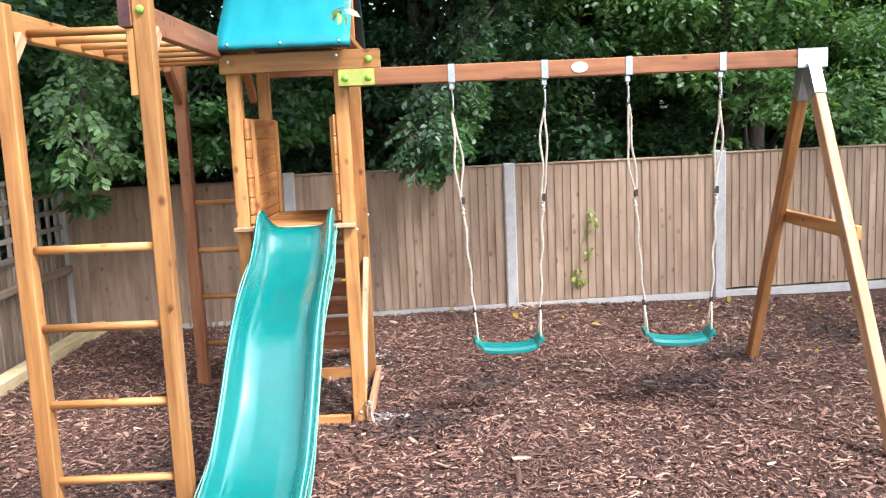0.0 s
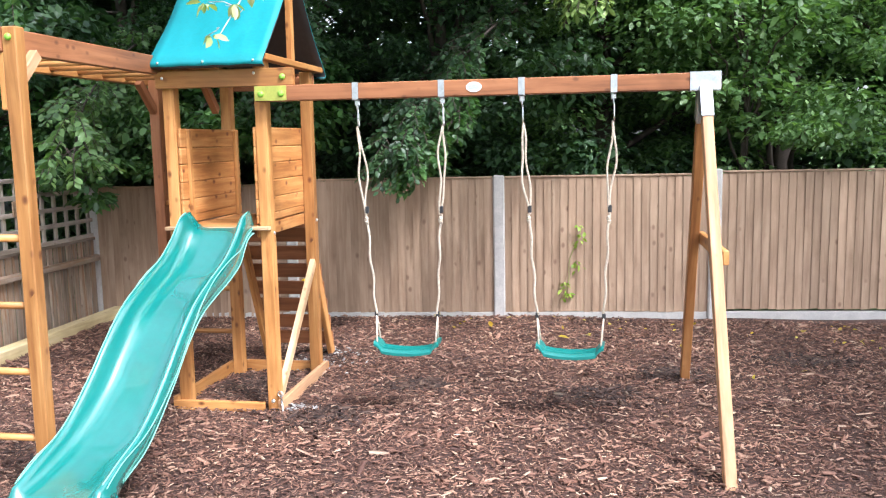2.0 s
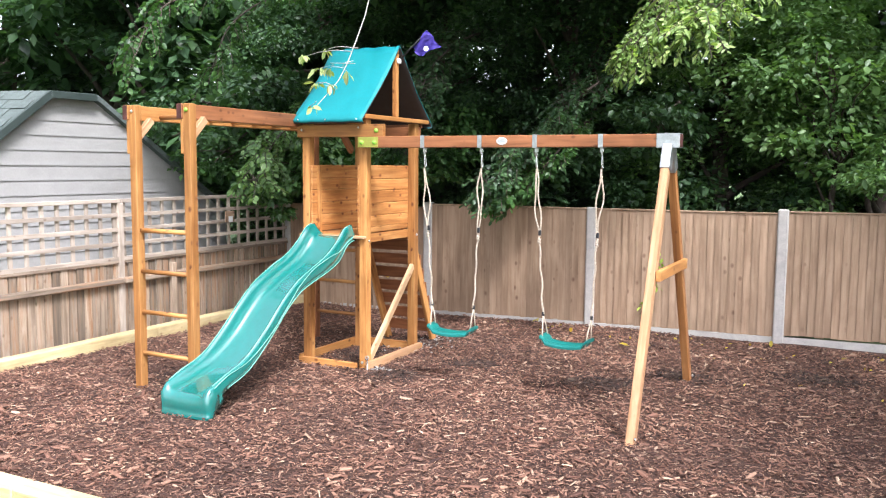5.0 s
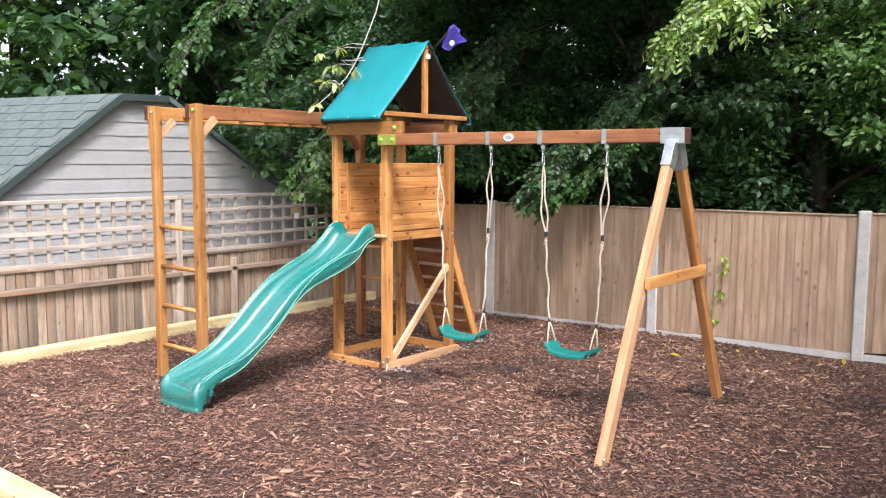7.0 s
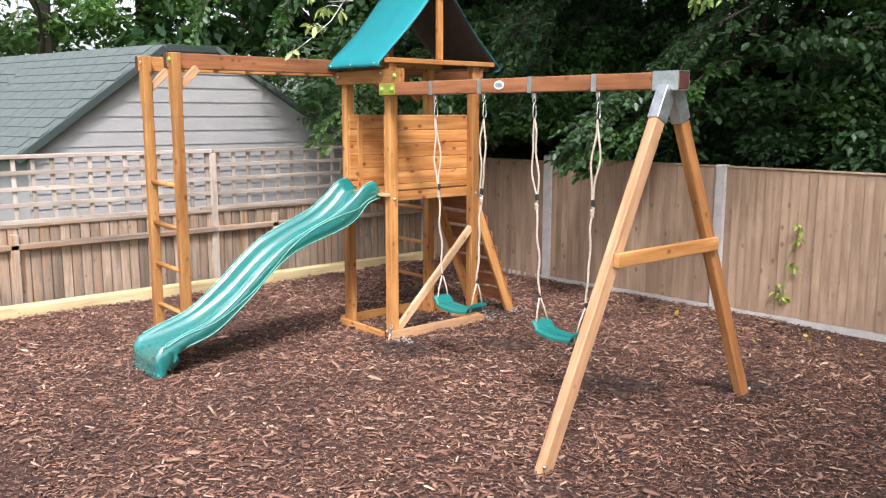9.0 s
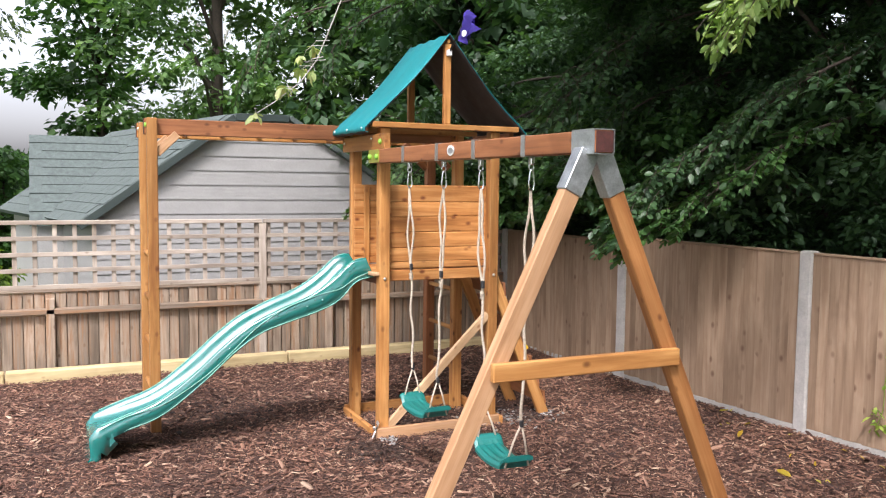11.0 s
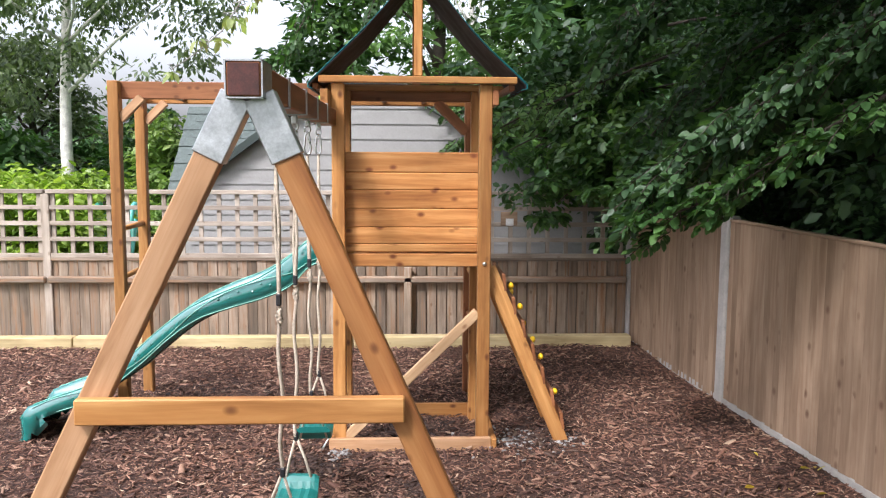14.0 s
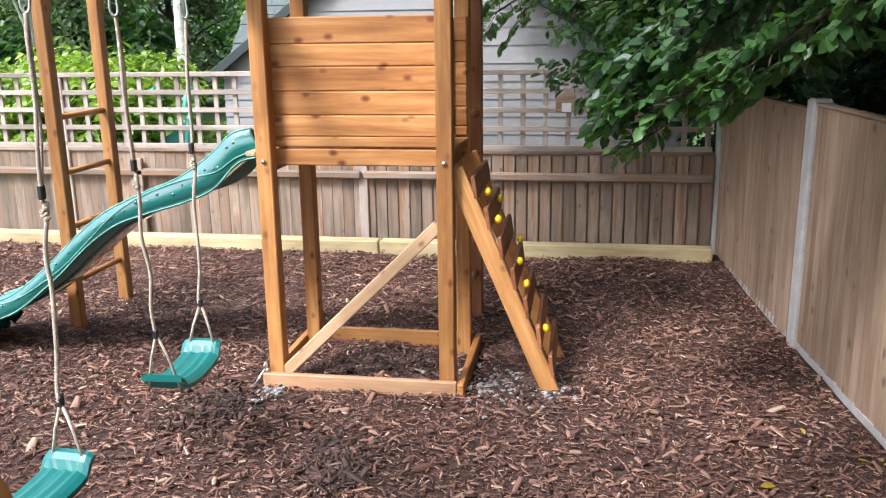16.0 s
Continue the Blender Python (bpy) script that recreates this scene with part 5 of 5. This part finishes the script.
# fallen leaves
rng = np.random.default_rng(6)
spots = [(x, y, bed_height(x, y) + 0.028) for x, y in zip(np.concatenate([rng.uniform(0.3, 4.6, 46), rng.uniform(2.5, 4.6, 6)]), np.concatenate([rng.uniform(2.0, 2.75, 46), rng.uniform(0.6, 2.0, 6)]))]
fallen = leaf_cloud("fallen_leaves", spots, [(0.03, 0.03, 0.004)] * len(spots), 1, 0.045, LEAF_FALLEN, None, 66, 0.0)
tagged(fallen, "scattered yellow fallen leaves on the bark", "leaves", "", "stuff")

# ---- ivy on the fence ----
ivy = thing("ivy_sprig", (1.83, fence_y(1.83) - 0.02, 0.3), "small yellow-green ivy sprig climbing the fence", "ivy")
pts = [(1.70 + 0.15 * s + 0.02 * math.sin(9 * s), fence_y(1.8) - 0.015, 0.18 + 0.66 * s) for s in np.linspace(0, 1, 12)]
part("stem", tube(pts, 0.0025, 5), LEAF_LIME, ivy, "", None, True)
leaf_cloud("leaves", [(1.70, fence_y(1.7) - 0.03, 0.28), (1.74, fence_y(1.7) - 0.03, 0.2), (1.83, fence_y(1.8) - 0.03, 0.47), (1.85, fence_y(1.8) - 0.03, 0.80), (1.84, fence_y(1.8) - 0.03, 0.68)], [(0.06, 0.02, 0.06)] * 5, 11, 0.045, LEAF_LIME, ivy, 91, 0.7)

# ---- beyond the side fence ----
SH = "yellow-green garden shrub behind the trellis"
for i, (x, y) in enumerate(((-4.1, -3.35), (-4.6, -3.6), (-4.4, -4.5), (-5.2, -3.1), (-5.4, -4.2), (-4.9, -5.4))):
    tree(x, y, 1.45 + 0.1 * (i % 2), 0.62, 56, 90, 0.09, LEAF_LIME, 101 + i, SH, 0.1, r=0.03, clump_r=0.26, group="shrubs behind the trellis")
toy = thing("toy_slide", (-4.55, -2.75, 0), "pale teal plastic toy slide behind the trellis", "toy slide")
for dy in (-0.2, 0.2):
    rail = [(-4.55 + 0.62 * (s - 0.5), -2.75 + dy, -0.06 + 1.0 * (1 - s) ** 1.4 + 0.06 * math.sin(6 * s)) for s in np.linspace(0, 1, 14)]
    part("side_rail", tube(rail, 0.035, 8), TOY, toy, "", None, True)
    loop = [(-4.86 + 0.16 * math.cos(a), -2.75 + dy, 0.86 + 0.26 * math.sin(a)) for a in np.linspace(0, math.pi * 1.1, 12)]
    part("handle", tube(loop, 0.03, 8), TOY, toy, "", None, True)
bar("chute", (-4.86, -2.75, 0.86), (-4.28, -2.75, -0.02), 0.4, 0.02, (0, 1, 0), TOY, toy)

for i, (x, y, h) in enumerate(((-12.6, -4.6, 2.6), (-11.6, -3.9, 2.5), (-12.4, -2.9, 2.3))):
    tree(x, y, h, 0.85, 46, 100, 0.13, (LEAF, LEAF_LIGHT, LEAF)[i], 143 + i, "rounded mid-green garden shrub beyond the trellis", 0.2, clump_r=0.4, r=0.07, group="far trees")
FAR = "tall garden tree in soft green leaf beyond the shed"
tree(-14, 3.6, 8.5, 2.0, 80, 110, 0.20, LEAF_MID, 111, FAR, 1.0, clump_r=0.75, r=0.2, group="far trees")
tree(-15.5, -0.8, 6.6, 1.7, 60, 110, 0.20, LEAF, 114, FAR, 0.8, clump_r=0.7, r=0.18, group="far trees")
tree(-13, 1.3, 9.5, 2.2, 90, 130, 0.17, LEAF_MID, 115, FAR, 1.0, clump_r=0.7, r=0.2, group="far trees")
tree(-12, 5.5, 8.5, 2.6, 80, 110, 0.28, LEAF_DARK, 112, FAR, 1.0, clump_r=0.75, r=0.2, group="far trees")
tree(-9, 5.6, 7.5, 2.2, 80, 110, 0.24, LEAF_DARK, 113, FAR, 0.8, clump_r=0.65, r=0.18, group="far trees")
for i, (x, y, h) in enumerate(((-22, -9.5, 2.6), (-19, -6.0, 2.0), (-23, -3.5, 2.3), (-21, -0.8, 2.6), (-20, 2.4, 4.0), (-20, -12.5, 3.2), (-17, -15.5, 4.4), (-15, -11.5, 2.6), (-14, -9, 2.2))):
    tree(x, y, h, 1.9, 60, 100, 0.20, LEAF, 120 + i, "rounded mid-green garden tree in the distance", 0.2, clump_r=0.6, r=0.12, group="far trees")
# haze of distance put into a greyer leaf colour
tree(-17, -8.6, 4.6, 1.6, 60, 110, 0.16, LEAF_GREY, 140, FAR, 0.2, clump_r=0.6, r=0.15, group="far trees")
tree(-15.5, -10.5, 5.0, 1.8, 60, 110, 0.18, LEAF_GREY, 141, FAR, 0.2, clump_r=0.6, r=0.15, group="far trees")
BIR = "silver birch with thin grey-green hanging foliage and a pale trunk"
tree(-11.6, -5.85, 10.0, 3.6, 190, 110, 0.131, LEAF_GREY, 131, BIR, 3.0, BIRCH, 0.13, 0.5, slim=0.8, droop=0.8, flat=0.9, group="far trees")
tree(-20, 2.5, 9.5, 2.0, 50, 60, 0.12, LEAF_GREY, 132, BIR, 4.2, BIRCH, 0.15, 0.7, slim=0.6, droop=0.9, flat=0.9, group="far trees")
tree(-12.5, -9.5, 9.5, 2.8, 90, 110, 0.15, LEAF_GREY, 133, BIR, 1.6, BIRCH, 0.15, 0.55, slim=0.9, droop=0.6, flat=0.9, group="far trees")


def far_house(x, y, w, d, h, roof, name):
    o = thing("house", (x, y, -0.1), "distant brick house with a tiled pitched roof", "house", "distant houses")
    box("wall", (x - d / 2, y - w / 2, -0.1), (x + d / 2, y + w / 2, h), BRICK, o, "", 0)
    bm = bmesh.new()
    for p in ((-d / 2 - 0.3, -w / 2 - 0.3, h), (d / 2 + 0.3, -w / 2 - 0.3, h), (d / 2 + 0.3, w / 2 + 0.3, h), (-d / 2 - 0.3, w / 2 + 0.3, h), (0, -w / 2 - 0.3, h + roof), (0, w / 2 + 0.3, h + roof)):
        bm.verts.new((x + p[0], y + p[1], p[2]))
    bmesh.ops.convex_hull(bm, input=bm.verts)
    part("roof", bm, TILE_ROOF, o)
    for k in (-0.28, 0.28):
        win = box("window", (x + d / 2, y + k * w - 0.6, h * 0.6), (x + d / 2 + 0.05, y + k * w + 0.6, h * 0.6 + 1.2), WHITE, o, "white-framed window", 0)
        box("pane", (x + d / 2 + 0.05, y + k * w - 0.5, h * 0.6 + 0.1), (x + d / 2 + 0.06, y + k * w + 0.5, h * 0.6 + 1.1), BLACK, win, "", 0)


far_house(-70, -13.5, 6, 6, 1.6, 1.3, "a")
far_house(-74, -20, 6, 6, 1.9, 1.4, "b")
